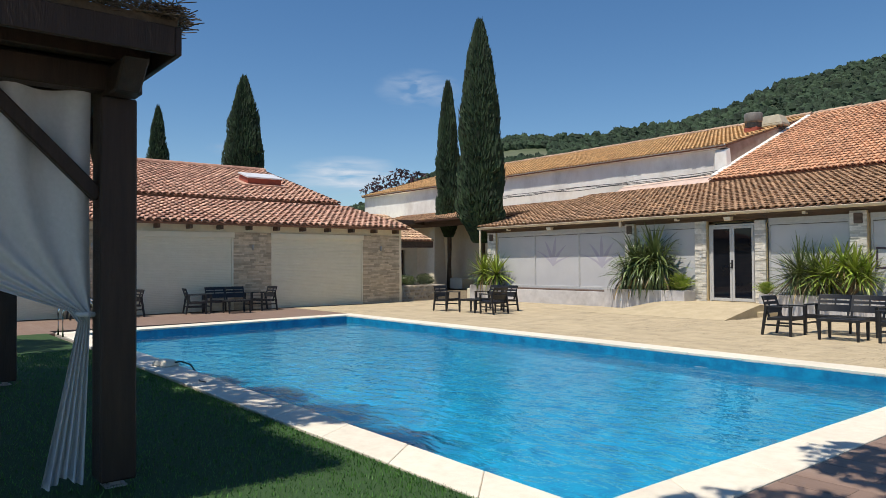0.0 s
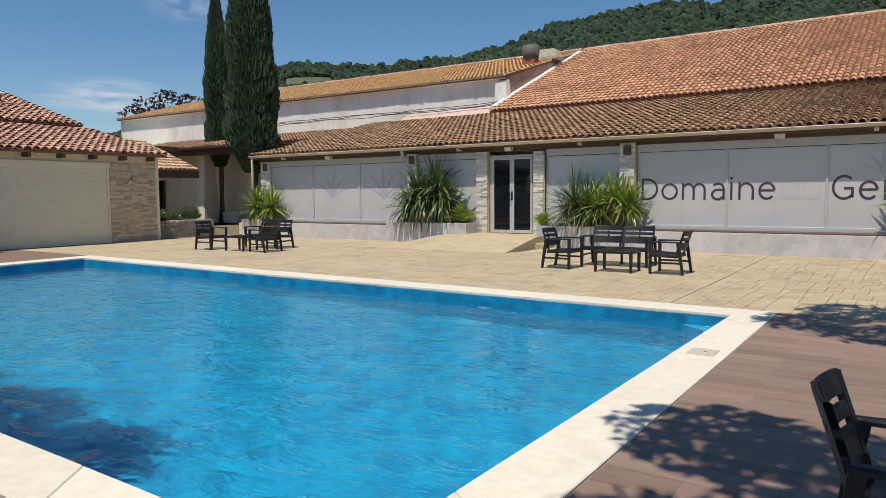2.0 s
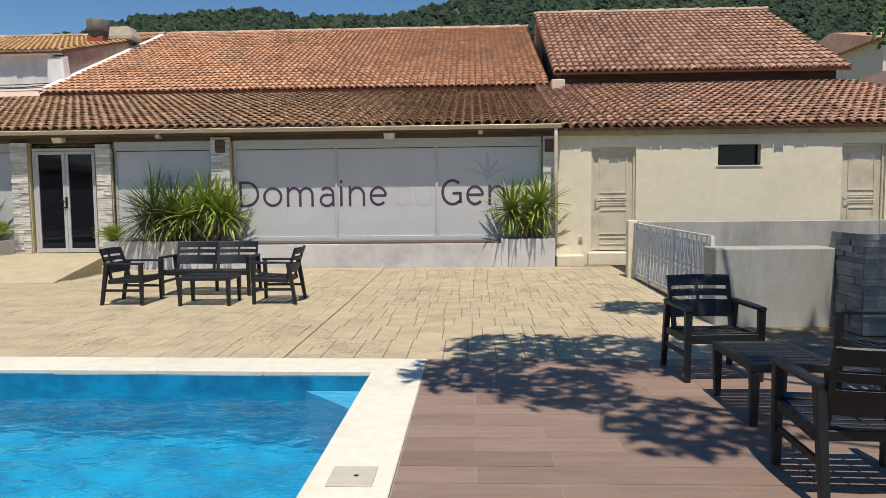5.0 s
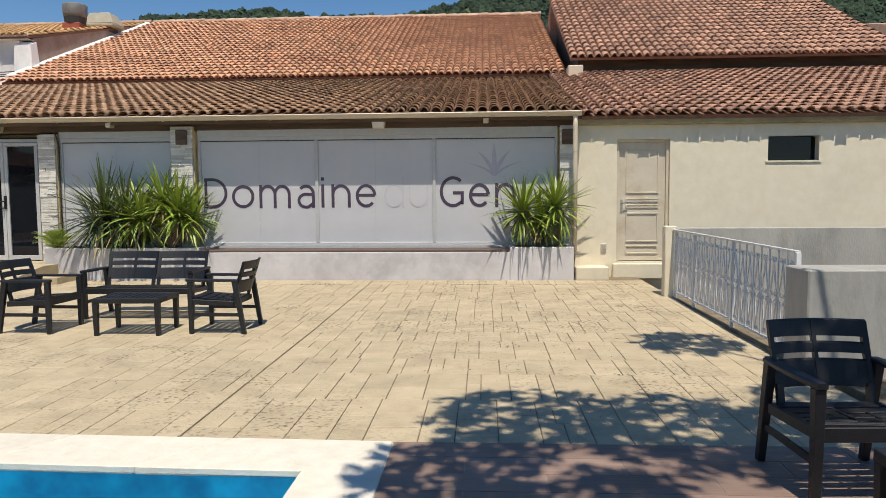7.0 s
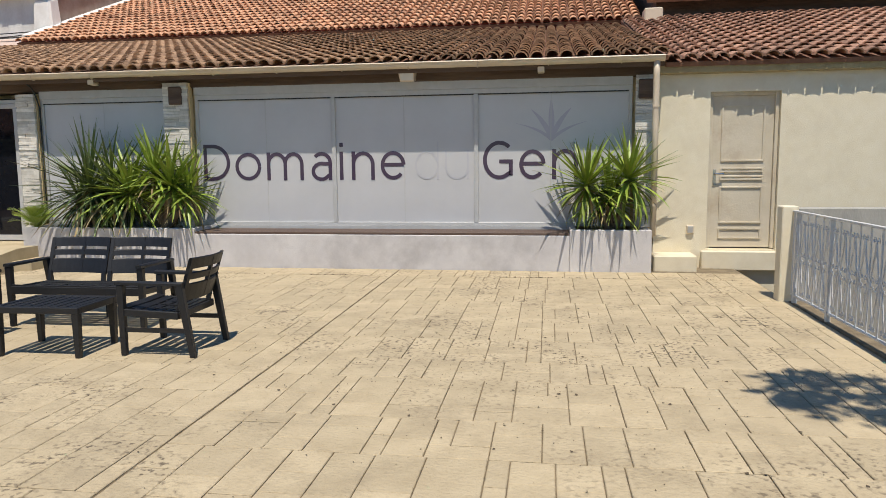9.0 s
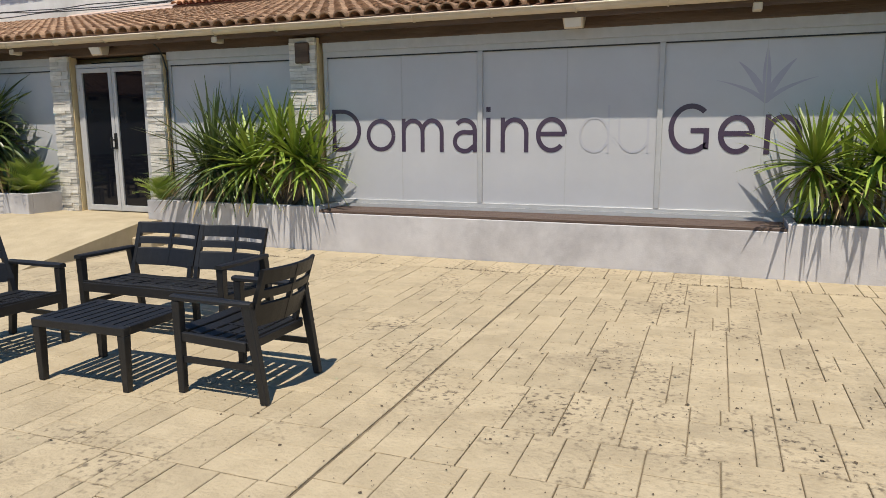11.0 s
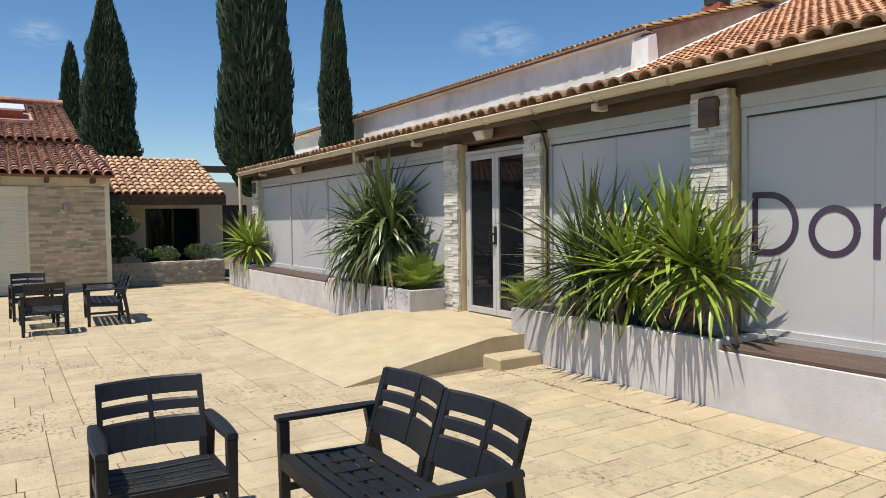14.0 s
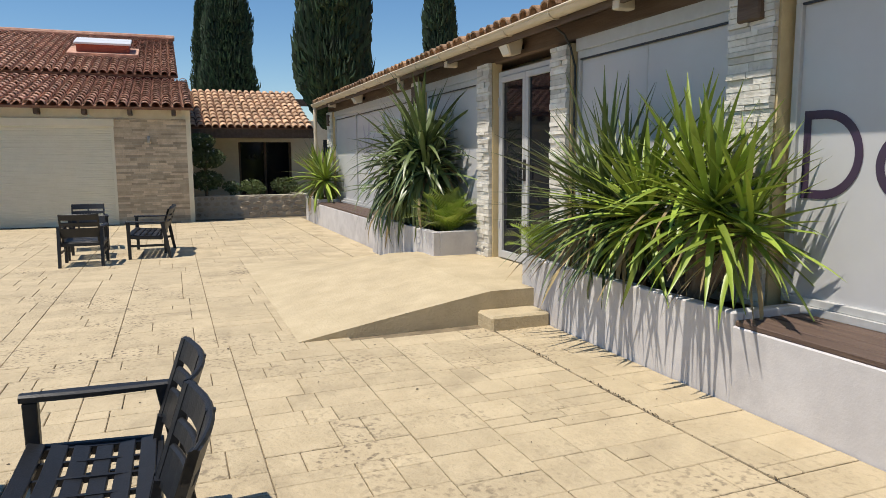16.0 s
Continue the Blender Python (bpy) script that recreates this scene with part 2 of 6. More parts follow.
def make_water():
    m = bpy.data.materials.new("pool_water")
    m.use_nodes = True
    n, l = m.node_tree.nodes, m.node_tree.links
    b = n["Principled BSDF"]
    b.inputs["Base Color"].default_value = (0.55, 0.95, 1.0, 1)
    b.inputs["Transmission Weight"].default_value = 1.0
    b.inputs["Roughness"].default_value = 0.0
    b.inputs["IOR"].default_value = 1.33
    geo = n.new("ShaderNodeNewGeometry")
    mp = n.new("ShaderNodeMapping")
    mp.inputs["Scale"].default_value = (0.7, 1.2, 1)
    mp.inputs["Rotation"].default_value = (0, 0, 0.4)
    l.new(geo.outputs["Position"], mp.inputs["Vector"])
    hs = []
    for sc, st in ((1.3, 0.8), (3.6, 0.75), (9.0, 0.22)):
        t = n.new("ShaderNodeTexNoise")
        t.inputs["Scale"].default_value, t.inputs["Detail"].default_value = sc, 2
        t.inputs["Distortion"].default_value = 0.6
        l.new(mp.outputs[0], t.inputs["Vector"])
        k = n.new("ShaderNodeMath")
        k.operation = "MULTIPLY"
        k.inputs[1].default_value = st
        l.new(t.outputs["Fac"], k.inputs[0])
        hs.append(k)
    add = n.new("ShaderNodeMath")
    l.new(hs[0].outputs[0], add.inputs[0])
    l.new(hs[1].outputs[0], add.inputs[1])
    fine = n.new("ShaderNodeMath")
    l.new(add.outputs[0], fine.inputs[0])
    l.new(hs[2].outputs[0], fine.inputs[1])
    bp = n.new("ShaderNodeBump")
    bp.inputs["Strength"].default_value, bp.inputs["Distance"].default_value = 0.62, 0.06
    l.new(fine.outputs[0], bp.inputs["Height"])
    l.new(bp.outputs[0], b.inputs["Normal"])
    return m


WATER = make_water()


# ---- mesh helpers ----
class Shape:
    """Collects corners and faces for one mesh."""

    def __init__(self):
        self.v, self.f = [], []

    def add(self, verts, faces):
        k = len(self.v)
        self.v += [tuple(p) for p in verts]
        self.f += [tuple(i + k for i in q) for q in faces]
        return self

    def hull(self, low, high):
        """A prism between two rings of equal count."""
        n = len(low)
        sides = [(i, (i + 1) % n, n + (i + 1) % n, n + i) for i in range(n)]
        return self.add(list(low) + list(high), sides + [tuple(reversed(range(n))), tuple(range(n, 2 * n))])

    def box(self, x0, x1, y0, y1, z0, z1, m=None):
        low = [(x0, y0, z0), (x1, y0, z0), (x1, y1, z0), (x0, y1, z0)]
        high = [(x, y, z1) for x, y, _ in low]
        if m is not None:
            low, high = [m @ Vector(p) for p in low], [m @ Vector(p) for p in high]
        return self.hull(low, high)

    def bar(self, a, b, w, d, up=(0, 0, 1)):
        """A square bar from a to b, w across and d along up."""
        a, b = Vector(a), Vector(b)
        ax = (b - a).normalized()
        side = ax.cross(Vector(up))
        if side.length < 1e-4:
            side = Vector((1, 0, 0))
        side.normalize()
        u = side.cross(ax)
        c = [side * (w / 2 * i) + u * (d / 2 * j) for i, j in ((-1, -1), (1, -1), (1, 1), (-1, 1))]
        return self.hull([a + o for o in c], [b + o for o in c])

    def tube(self, pts, r, seg=8, caps=True):
        """A round bar along points; r is one radius or one for each point."""
        pts = [Vector(p) for p in pts]
        rs = r if isinstance(r, (list, tuple)) else [r] * len(pts)
        rings = []
        for i, p in enumerate(pts):
            ax = (pts[min(i + 1, len(pts) - 1)] - pts[max(i - 1, 0)]).normalized()
            s = ax.cross(Vector((0, 0, 1)))
            if s.length < 1e-3:
                s = ax.cross(Vector((0, 1, 0)))
            s.normalize()
            u = s.cross(ax)
            rings.append([p + (s * math.cos(2 * math.pi * k / seg) + u * math.sin(2 * math.pi * k / seg)) * rs[i] for k in range(seg)])
        faces = []
        for i in range(len(pts) - 1):
            faces += [(i * seg + k, i * seg + (k + 1) % seg, (i + 1) * seg + (k + 1) % seg, (i + 1) * seg + k) for k in range(seg)]
        if caps:
            faces += [tuple(reversed(range(seg))), tuple(range((len(pts) - 1) * seg, len(pts) * seg))]
        return self.add([p for ring in rings for p in ring], faces)

    def loft(self, rings):
        """A closed skin through rings of equal count."""
        n, m = len(rings[0]), len(rings)
        f = [(i * n + k, i * n + (k + 1) % n, (i + 1) * n + (k + 1) % n, (i + 1) * n + k) for i in range(m - 1) for k in range(n)]
        return self.add([p for r in rings for p in r], f + [tuple(reversed(range(n))), tuple(range((m - 1) * n, m * n))])

    def mesh(self, name, material, bevel=0.0, smooth=False):
        me = bpy.data.meshes.new(name)
        me.from_pydata(self.v, [], self.f)
        if bevel:
            bm = bmesh.new()
            bm.from_mesh(me)
            bmesh.ops.recalc_face_normals(bm, faces=bm.faces)
            bmesh.ops.bevel(bm, geom=list(bm.edges), offset=bevel, segments=1, affect="EDGES", clamp_overlap=True)
            bm.to_mesh(me)
            bm.free()
        me.materials.append(material)
        if smooth:
            me.polygons.foreach_set("use_smooth", [True] * len(me.polygons))
        me.update()
        return me


def part(name, shape, material, parent, label="", bevel=0.0, smooth=False):
    me = shape if isinstance(shape, bpy.types.Mesh) else shape.mesh(name, material, bevel, smooth)
    ob = new(name, me)
    ob.parent = parent
    return tagged(ob, label)


def thing(name, label, category, group="", at=None, kind=""):
    ob = new(name)
    ob.empty_display_size = 0.1
    if at is not None:
        ob.matrix_world = at
    return tagged(ob, label, category, group, kind)


def structure(name, shape, material, label, category="", bevel=0.0, smooth=False):
    ob = new(name, shape.mesh(name, material, bevel, smooth))
    return tagged(ob, label, category or name.split("_")[0], kind="structure")


def gz(x, y):
    """Height of the terrace, which rises gently towards the house."""
    return 0.04 * min(max((y + 5) / 4.4, 0), 1)


rng = random.Random(7)

# ---- ground, terrace, pool ----
def slab(name, rects, z, material, label, category, thick=0.12):
    s = Shape()
    for x0, x1, y0, y1 in rects:
        s.box(x0, x1, y0, y1, z - thick, z)
    return structure(name, s, material, label, category)


far = Shape()
R = 4000
for x0, x1, y0, y1 in ((-R, -60, -R, R), (40, R, -R, R), (-60, 40, -R, -30), (-60, 40, 20, R)):
    far.add([(x0, y0, -0.06), (x1, y0, -0.06), (x1, y1, -0.06), (x0, y1, -0.06)], [(0, 1, 2, 3)])
structure("ground", far, SOIL, "dry grassy ground reaching the hills", "ground")
slab("pavement_1", [(-60, -17.3, -3.3, 20), (-60, -17.3, -30, -3.3), (-17.3, 40, 0.3, 20)], -0.035, CONCRETE_BASE, "worn concrete yard around the houses", "pavement")
slab("pavement_2", [(5.75, 40, -8.35, -6.5), (9.9, 40, -6.5, 0.3)], -0.012, CONCRETE_BASE, "concrete yard beside the low walls", "pavement")
slab("pavement_3", [(5.75, 9.9, -6.5, 0.3)], -1.3, CONCRETE_BASE, "sunken concrete stairwell floor behind a railing", "pavement")

# the terrace bed, gently rising to the house
bed = Shape()
for x0, x1, y0, y1 in ((-17.35, 5.62, -8.0, -5.0), (-17.35, 5.62, -5.0, -0.6), (-17.35, 5.62, -0.6, 0.3), (-13.4, 5.62, -8.35, -8.0)):
    lo = [(x0, y0, -0.3), (x1, y0, -0.3), (x1, y1, -0.3), (x0, y1, -0.3)]
    bed.hull(lo, [(x, y, gz(x, y) - 0.011) for x, y, _ in lo])
terrace = structure("terrace", bed, CONCRETE_BASE, "pale yellow stamped concrete terrace with darker joints and stains", "terrace")

# pool shell, with one blunt corner step
P_FR, P_FL, P_NL, P_NR = (1.97, -8.83), (-12.9, -8.45), (-12.3, -15.45), (1.92, -15.68)
shell = Shape()
ring = [P_NL, P_NR, P_FR, P_FL]
WATER_Z, DEPTH = -0.16, -1.45
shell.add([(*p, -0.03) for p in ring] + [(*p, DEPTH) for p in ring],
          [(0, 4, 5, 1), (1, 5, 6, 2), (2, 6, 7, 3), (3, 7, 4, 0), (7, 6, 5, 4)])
pool = structure("pool", shell, LINER_CAUSTICS, "swimming pool basin lined in bright azure blue", "pool")
st = Shape()
fx, fy = P_FR
st.hull([(fx, fy, DEPTH), (fx - 0.56, fy, DEPTH), (fx, fy - 0.60, DEPTH)], [(fx, fy, -0.165), (fx - 0.56, fy, -0.165), (fx, fy - 0.60, -0.165)])
part("corner_step", st, LINER_STEP, pool, "pale blue corner step")
inlet = Shape()
inlet.tube([(-1.4 + 0.12 * math.cos(a), -8.9, -0.32 + 0.06 * math.sin(a)) for a in [k * math.pi / 6 for k in range(13)]], 0.012, 6)
part("inlet_ring", inlet, ALU, pool, "white water inlet ring")
surf = Shape()
surf.add([(*p, WATER_Z) for p in ring], [(0, 1, 2, 3)])
water = structure("water", surf, WATER, "clear rippled pool water", "water")
water.visible_shadow = False


def lerp(a, b, t):
    return (a[0] + (b[0] - a[0]) * t, a[1] + (b[1] - a[1]) * t)


C_FR, C_FL, C_NL, C_NR = (2.41, -8.36), (-13.5, -7.98), (-12.85, -15.95), (2.40, -16.1)
curb = Shape()
outer = [C_NL, C_NR, C_FR, C_FL]
for i in range(4):
    a, b, c, d = outer[i], outer[(i + 1) % 4], ring[(i + 1) % 4], ring[i]
    c, d = lerp(b, c, 0.8), lerp(a, d, 0.8)
    curb.hull([(*p, -0.3) for p in (a, b, c, d)], [(*p, -0.032) for p in (a, b, c, d)])
coping = structure("coping", curb, MORTAR, "cream stone coping around the swimming pool", "coping")
for i in range(4):
    a, b, c, d = outer[i], outer[(i + 1) % 4], ring[(i + 1) % 4], ring[i]
    n = round(math.dist(a, b) / 1.0)
    for k in range(n):
        t0, t1 = (k + 0.003) / n, (k + 0.997) / n
        q = [lerp(a, b, t0), lerp(a, b, t1), lerp(d, c, t1), lerp(d, c, t0)]
        s = Shape().hull([(*p, -0.045) for p in q], [(*p, 0.006 + rng.uniform(-0.0015, 0.0015)) for p in q])
        part("coping_stone", s, COPING, coping, bevel=0.006)
lid = thing("skimmer_lid", "square grey skimmer lid set in the pool coping", "pool fitting", at=pose(2.19, -11.05, 0.006))
part("plate", Shape().box(-0.12, 0.12, -0.13, 0.13, 0.0, 0.008), mat("lid_grey", (0.5, 0.46, 0.38), (0.56, 0.52, 0.44), 20, 0.7), lid, bevel=0.003)
part("finger_hole", Shape().tube([(0.02, 0, 0.0085), (0.02, 0, 0.0095)], 0.014, 10), BLACK, lid)

# deck of plank tiles
slab("deck_1", [(2.41, 40, -30, -8.35)], -0.003, DECK_JOINT, "brown wood-look tile deck beside the pool", "deck")
deck = bpy.data.objects["deck_1"]
slab("deck_2", [(-17.3, -13.5, -30, -7.98), (-13.5, -12.85, -30, -15.95)], -0.006, DECK, "reddish brown tile deck before the roller shutters", "deck")
LEN, ROW = 0.86, 0.229
plank_mesh = Shape().box(0.002, LEN - 0.003, 0.002, ROW - 0.002, -0.012, 0.0).mesh("plank_tile", DECK)
rest = Shape()
made = 0
y = -8.357
row = 0
while y > -26:
    x = 2.415 - (0.43 if row % 2 else 0.0)
    while x < 12:
        x0, x1 = max(x, 2.415), x + LEN
        near = x < 5.6 and y > -17.2
        if near and x0 == x and made < 300:
            ob = part("plank_tile", plank_mesh, DECK, deck)
            ob.location = (x, y - ROW, rng.uniform(-0.0008, 0.0008))
            made += 1
        else:
            rest.box(x0 + 0.002, x1 - 0.003, y - ROW + 0.002, y - 0.002, -0.012, 0.0)
        x += LEN
    y -= ROW
    row += 1
tagged(part("plank_tiles", rest, mat("brown_plank_tile_rest", (0.225, 0.150, 0.112), (0.290, 0.200, 0.155), 5, 0.62, 0.2, 30, rand="island", spread=0.14,
     stretch=(0.35, 3, 1), stain=(0.36, 0.28, 0.22), stain_scale=0.8, stain_amount=0.4), deck), kind="stuff")

# artificial turf
slab("turf", [(-12.85, 2.41, -30, -16.1)], -0.004, TURF, "dark green artificial turf lawn", "turf")
gv = np.random.default_rng(3)
blades = Shape()
N = 45000
gx = gv.uniform(-9.0, 2.4, N)
gy = -16.11 - gv.uniform(0, 1, N) ** 1.6 * 4.5
ang, hh, ln = gv.uniform(0, 2 * math.pi, N), gv.uniform(0.012, 0.03, N), gv.uniform(-0.015, 0.015, N)
cx, sx = np.cos(ang) * 0.004, np.sin(ang) * 0.004
V = np.empty((N, 3, 3))
V[:, 0] = np.stack([gx - cx, gy - sx, np.full(N, -0.004)], 1)
V[:, 1] = np.stack([gx + cx, gy + sx, np.full(N, -0.004)], 1)
V[:, 2] = np.stack([gx + ln, gy + ln[::-1], hh], 1)
me = bpy.data.meshes.new("grass_blades")
me.from_pydata(V.reshape(-1, 3).tolist(), [], [(3 * i, 3 * i + 1, 3 * i + 2) for i in range(N)])
me.materials.append(BLADE)
tagged(new("grass_blades", me), "short green synthetic grass blades", "grass", kind="stuff")

# ---- roofs ----
def tile_roof(name, eave, along, up, width, length, tile_mat, label, pitch=0.20, rowlen=0.36, separate=0, category="roof", one_mat=None, skip=None, wave=0.006):
    """Curved clay tiles on a pan sheet. eave: lower left corner; along, up: unit vectors of the eave and the slope."""
    eave, along, up = Vector(eave), Vector(along).normalized(), Vector(up).normalized()
    nrm = along.cross(up)
    base = Shape()
    c = [eave, eave + along * width, eave + along * width + up * length, eave + up * length]
    base.hull([p - nrm * 0.06 for p in c], c)
    ob = structure(name, base, TILE_PAN, label, category)
    cols, rows = int(width / pitch), int(length / rowlen)
    pitch, rowlen = width / cols, length / rows
    seg = 6
    r0, r1 = pitch * 0.47, pitch * 0.36
    prof = [(math.cos(math.pi * k / seg), math.sin(math.pi * k / seg)) for k in range(seg + 1)]

    def tile_local():
        v = []
        for j, (rr, lift) in enumerate(((r0, 0.045), (r1, 0.012))):
            d = -0.05 + j * (rowlen + 0.06)
            v += [(a * rr, d, b * rr * 0.85 + lift) for a, b in prof]
        rr = r0 - 0.016
        v += [(a * rr, -0.05, b * rr * 0.85 + 0.04) for a, b in prof]
        n = seg + 1
        f = [(k, k + 1, n + k + 1, n + k) for k in range(seg)] + [(k + 1, k, 2 * n + k, 2 * n + k + 1) for k in range(seg)]
        return v, f
    tv, tf = tile_local()
    frame_m = Matrix((along, up, nrm)).transposed()
    if separate:
        s = Shape().add(tv, tf)
        tile = s.mesh("roof_tile", one_mat or tile_mat, smooth=False)
    joined = Shape()
    for i in range(rows):
        for j in range(cols):
            if skip and skip((j + 0.5) * pitch, (i + 0.5) * rowlen):
                continue
            jitter = Vector((rng.gauss(0, wave), rng.gauss(0, wave * 1.5), rng.uniform(-0.004, 0.006)))
            o = eave + along * ((j + 0.5) * pitch) + up * (i * rowlen) + frame_m @ jitter
            turn = rng.gauss(0, 0.02)
            if i < separate:
                t = part("roof_tile", tile, tile_mat, ob)
                m = frame_m.to_4x4() @ Matrix.Rotation(turn, 4, "Z")
                m.translation = o
                t.matrix_world = m
            else:
                ct, sn = math.cos(turn), math.sin(turn)
                joined.add([o + along * (p[0] * ct - p[1] * sn) + up * (p[0] * sn + p[1] * ct) + nrm * p[2] for p in tv], tf)
    tagged(part("roof_tiles", joined, tile_mat, ob), kind="stuff")
    return ob


def slope(dy, dz):
    return Vector((0, dy, dz)).normalized()


L_UP = slope(7.145, 1.69)
tile_roof("roof_lower", (-16.25, -0.345, 2.87), (1, 0, 0), L_UP, 20.9, math.hypot(7.145, 1.69), TILE_BROWN, "long low roof of brown lichened clay tiles",
          separate=3, one_mat=TILE_BROWN_ONE)
tile_roof("roof_lower_right", (4.65, -0.13, 2.81), (1, 0, 0), slope(6.26, 1.76), 9.6, math.hypot(6.26, 1.76), TILE_DARK, "low roof of weathered red-brown clay tiles")
tile_roof("roof_middle", (-10.3, 6.55, 4.66), (1, 0, 0), slope(9.3, 3.80), 15.45, math.hypot(9.3, 3.80), TILE_ORANGE, "high roof of orange clay tiles")
tile_roof("roof_right", (5.15, 5.75, 4.90), (1, 0, 0), slope(5.9, 3.03), 8.25, math.hypot(5.9, 3.03), TILE_DARK, "raised high roof of weathered red clay tiles")
tile_roof("roof_left_wing", (-38.0, 7.95, 6.23), (1, 0, 0), slope(7.9, 2.2), 27.6, math.hypot(7.9, 2.2), TILE_YELLOW, "high roof of ochre clay tiles above a white wall")
ridge = Shape()
for x0, x1, y0, z0 in ((-38, -10.4, 15.9, 8.53), (-10.3, 5.2, 15.9, 8.53), (5.1, 13.4, 11.65, 8.0)):
    k = x0
    while k < x1 - 0.1:
        e = min(k + 0.42, x1)
        a = rng.uniform(-0.01, 0.01)
        ridge.tube([(k, y0, z0 + a), (e + 0.03, y0, z0 + a + 0.012)], [0.085, 0.10], 8)
        k += 0.42
structure("ridge_tiles", ridge, mat("pale_ridge_tile", (0.46, 0.30, 0.20), (0.60, 0.44, 0.33), 4, 0.9, 0.3, rand="island", spread=0.2), "mortared pale ridge tiles", "roof")

# back slopes and gable walls that close the long house
back = Shape()
back.hull([(-38, 15.9, 4.0), (5.2, 15.9, 4.0), (5.2, 21, 4.0), (-38, 21, 4.0)], [(-38, 15.9, 8.4), (5.2, 15.9, 8.4), (5.2, 21, 5.8), (-38, 21, 5.8)])
back.hull([(5.2, 11.7, 4.0), (13.3, 11.7, 4.0), (13.3, 18, 4.0), (5.2, 18, 4.0)], [(5.2, 11.7, 7.85), (13.3, 11.7, 7.85), (13.3, 18, 5.0), (5.2, 18, 5.0)])
structure("roof_back", back, TILE_DARK, "rear slope of the house roof", "roof")
# wall strip in the dark timber colour, which paints the shade under the eave
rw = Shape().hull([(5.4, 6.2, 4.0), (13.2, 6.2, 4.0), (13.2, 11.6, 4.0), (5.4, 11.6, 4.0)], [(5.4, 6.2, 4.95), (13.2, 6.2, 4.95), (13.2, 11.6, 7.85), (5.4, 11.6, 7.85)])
structure("wall_upper_right", rw, WOOD_DARK, "wall strip under the raised roof, coloured dark for the shade", "wall")
ev = Shape().box(-10.2, 5.1, 6.62, 6.9, 4.3, 4.72)
structure("trim_eave_board", ev, EAVE_RED, "dark red board under the high eave", "trim")
kn = Shape().box(5.05, 5.42, 5.35, 5.8, 4.38, 4.66)
structure("trim_beam_end", kn, GUTTER, "pale beam end beside the raised roof", "trim", bevel=0.02)

# white parapet wall of the left wing
pw = Shape()
for i in range(46):
    x0, x1 = -38 + i * 0.6, -38 + (i + 1) * 0.6
    h0, h1 = 6.16 + 0.05 * noise.noise((x0 * 0.5, 1, 0)), 6.16 + 0.05 * noise.noise((x1 * 0.5, 1, 0))
    pw.add([(x0, 8.2, 3.9), (x1, 8.2, 3.9), (x1, 8.2, h1), (x0, 8.2, h0), (x0, 7.98, h0 + 0.02), (x1, 7.98, h1 + 0.02), (x0, 7.98, h0 + 0.16), (x1, 7.98, h1 + 0.16)],
           [(0, 1, 2, 3), (3, 2, 5, 4), (4, 5, 7, 6)])
parapet = structure("wall_parapet", pw, PARAPET, "weathered white rendered wall with lumpy patches under the ochre roof", "wall")
end = Shape()
end.hull([(-10.9, 7.85, 4.3), (-10.2, 7.85, 4.3), (-10.2, 8.4, 4.3), (-10.9, 8.4, 4.3)], [(-10.9, 8.0, 6.02), (-10.4, 8.0, 6.06), (-10.4, 8.4, 6.2), (-10.9, 8.4, 6.2)])
part("corner_pier", end, PARAPET, parapet, bevel=0.05)
gab = Shape().hull([(-10.75, 8.2, 4.5), (-10.42, 8.2, 4.5), (-10.42, 15.8, 7.0), (-10.75, 15.8, 7.0)], [(-10.75, 8.2, 6.22), (-10.42, 8.2, 6.22), (-10.42, 15.8, 8.4), (-10.75, 15.8, 8.4)])
structure("wall_gable_step", gab, mat("brown_gable_render", (0.28, 0.20, 0.15), (0.40, 0.31, 0.25), 3, 0.9, 0.3), "brownish gable strip between two roofs", "wall")
flash = Shape()
for k in range(12):
    a, b = k / 12, (k + 1) / 12
    pa, pb = Vector((-10.32, 6.9 + 8.6 * a, 4.83 + 3.52 * a)), Vector((-10.32, 6.9 + 8.6 * b, 4.83 + 3.52 * b))
    w = 0.11 + 0.04 * noise.noise((k * 0.7, 3, 0))
    flash.hull([pa + Vector((-w, 0, -0.05)), pb + Vector((-w, 0, -0.05)), pb + Vector((w, 0, -0.02)), pa + Vector((w, 0, -0.02))],
               [pa + Vector((-w, 0, 0.10)), pb + Vector((-w, 0, 0.10)), pb + Vector((w * 0.8, 0, 0.07)), pa + Vector((w * 0.8, 0, 0.07))])
structure("trim_flashing", flash, PARAPET, "white mortar fillet along the roof edge", "trim")
foot = Shape().hull([(-15.6, 7.3, 4.52), (-10.6, 7.3, 4.52), (-10.6, 8.2, 4.6), (-15.6, 8.2, 4.6)], [(-15.6, 7.35, 4.6), (-10.6, 7.35, 4.62), (-10.6, 8.2, 5.12), (-15.6, 8.2, 5.0)])
structure("trim_apron", foot, mat("pinkish_mortar", (0.55, 0.40, 0.33), (0.64, 0.50, 0.43), 3, 0.9, 0.3, stain=(0.4, 0.36, 0.33), stain_scale=1.4), "pinkish mortar apron at the wall foot", "trim")
cb = thing("wall_cable", "black cables sagging along the white wall", "cable")
for q in range(3):
    pts = [(-27 + i * 0.5, 7.93, 5.05 + 0.06 * q + 0.10 * noise.noise((i * 0.25, q * 5.0, 0)) + (0.25 if i > 30 else 0) * (i - 30) / 4 * 0.3) for i in range(34)]
    part("cable_strand", Shape().tube(pts, 0.016, 5), CABLE, cb)


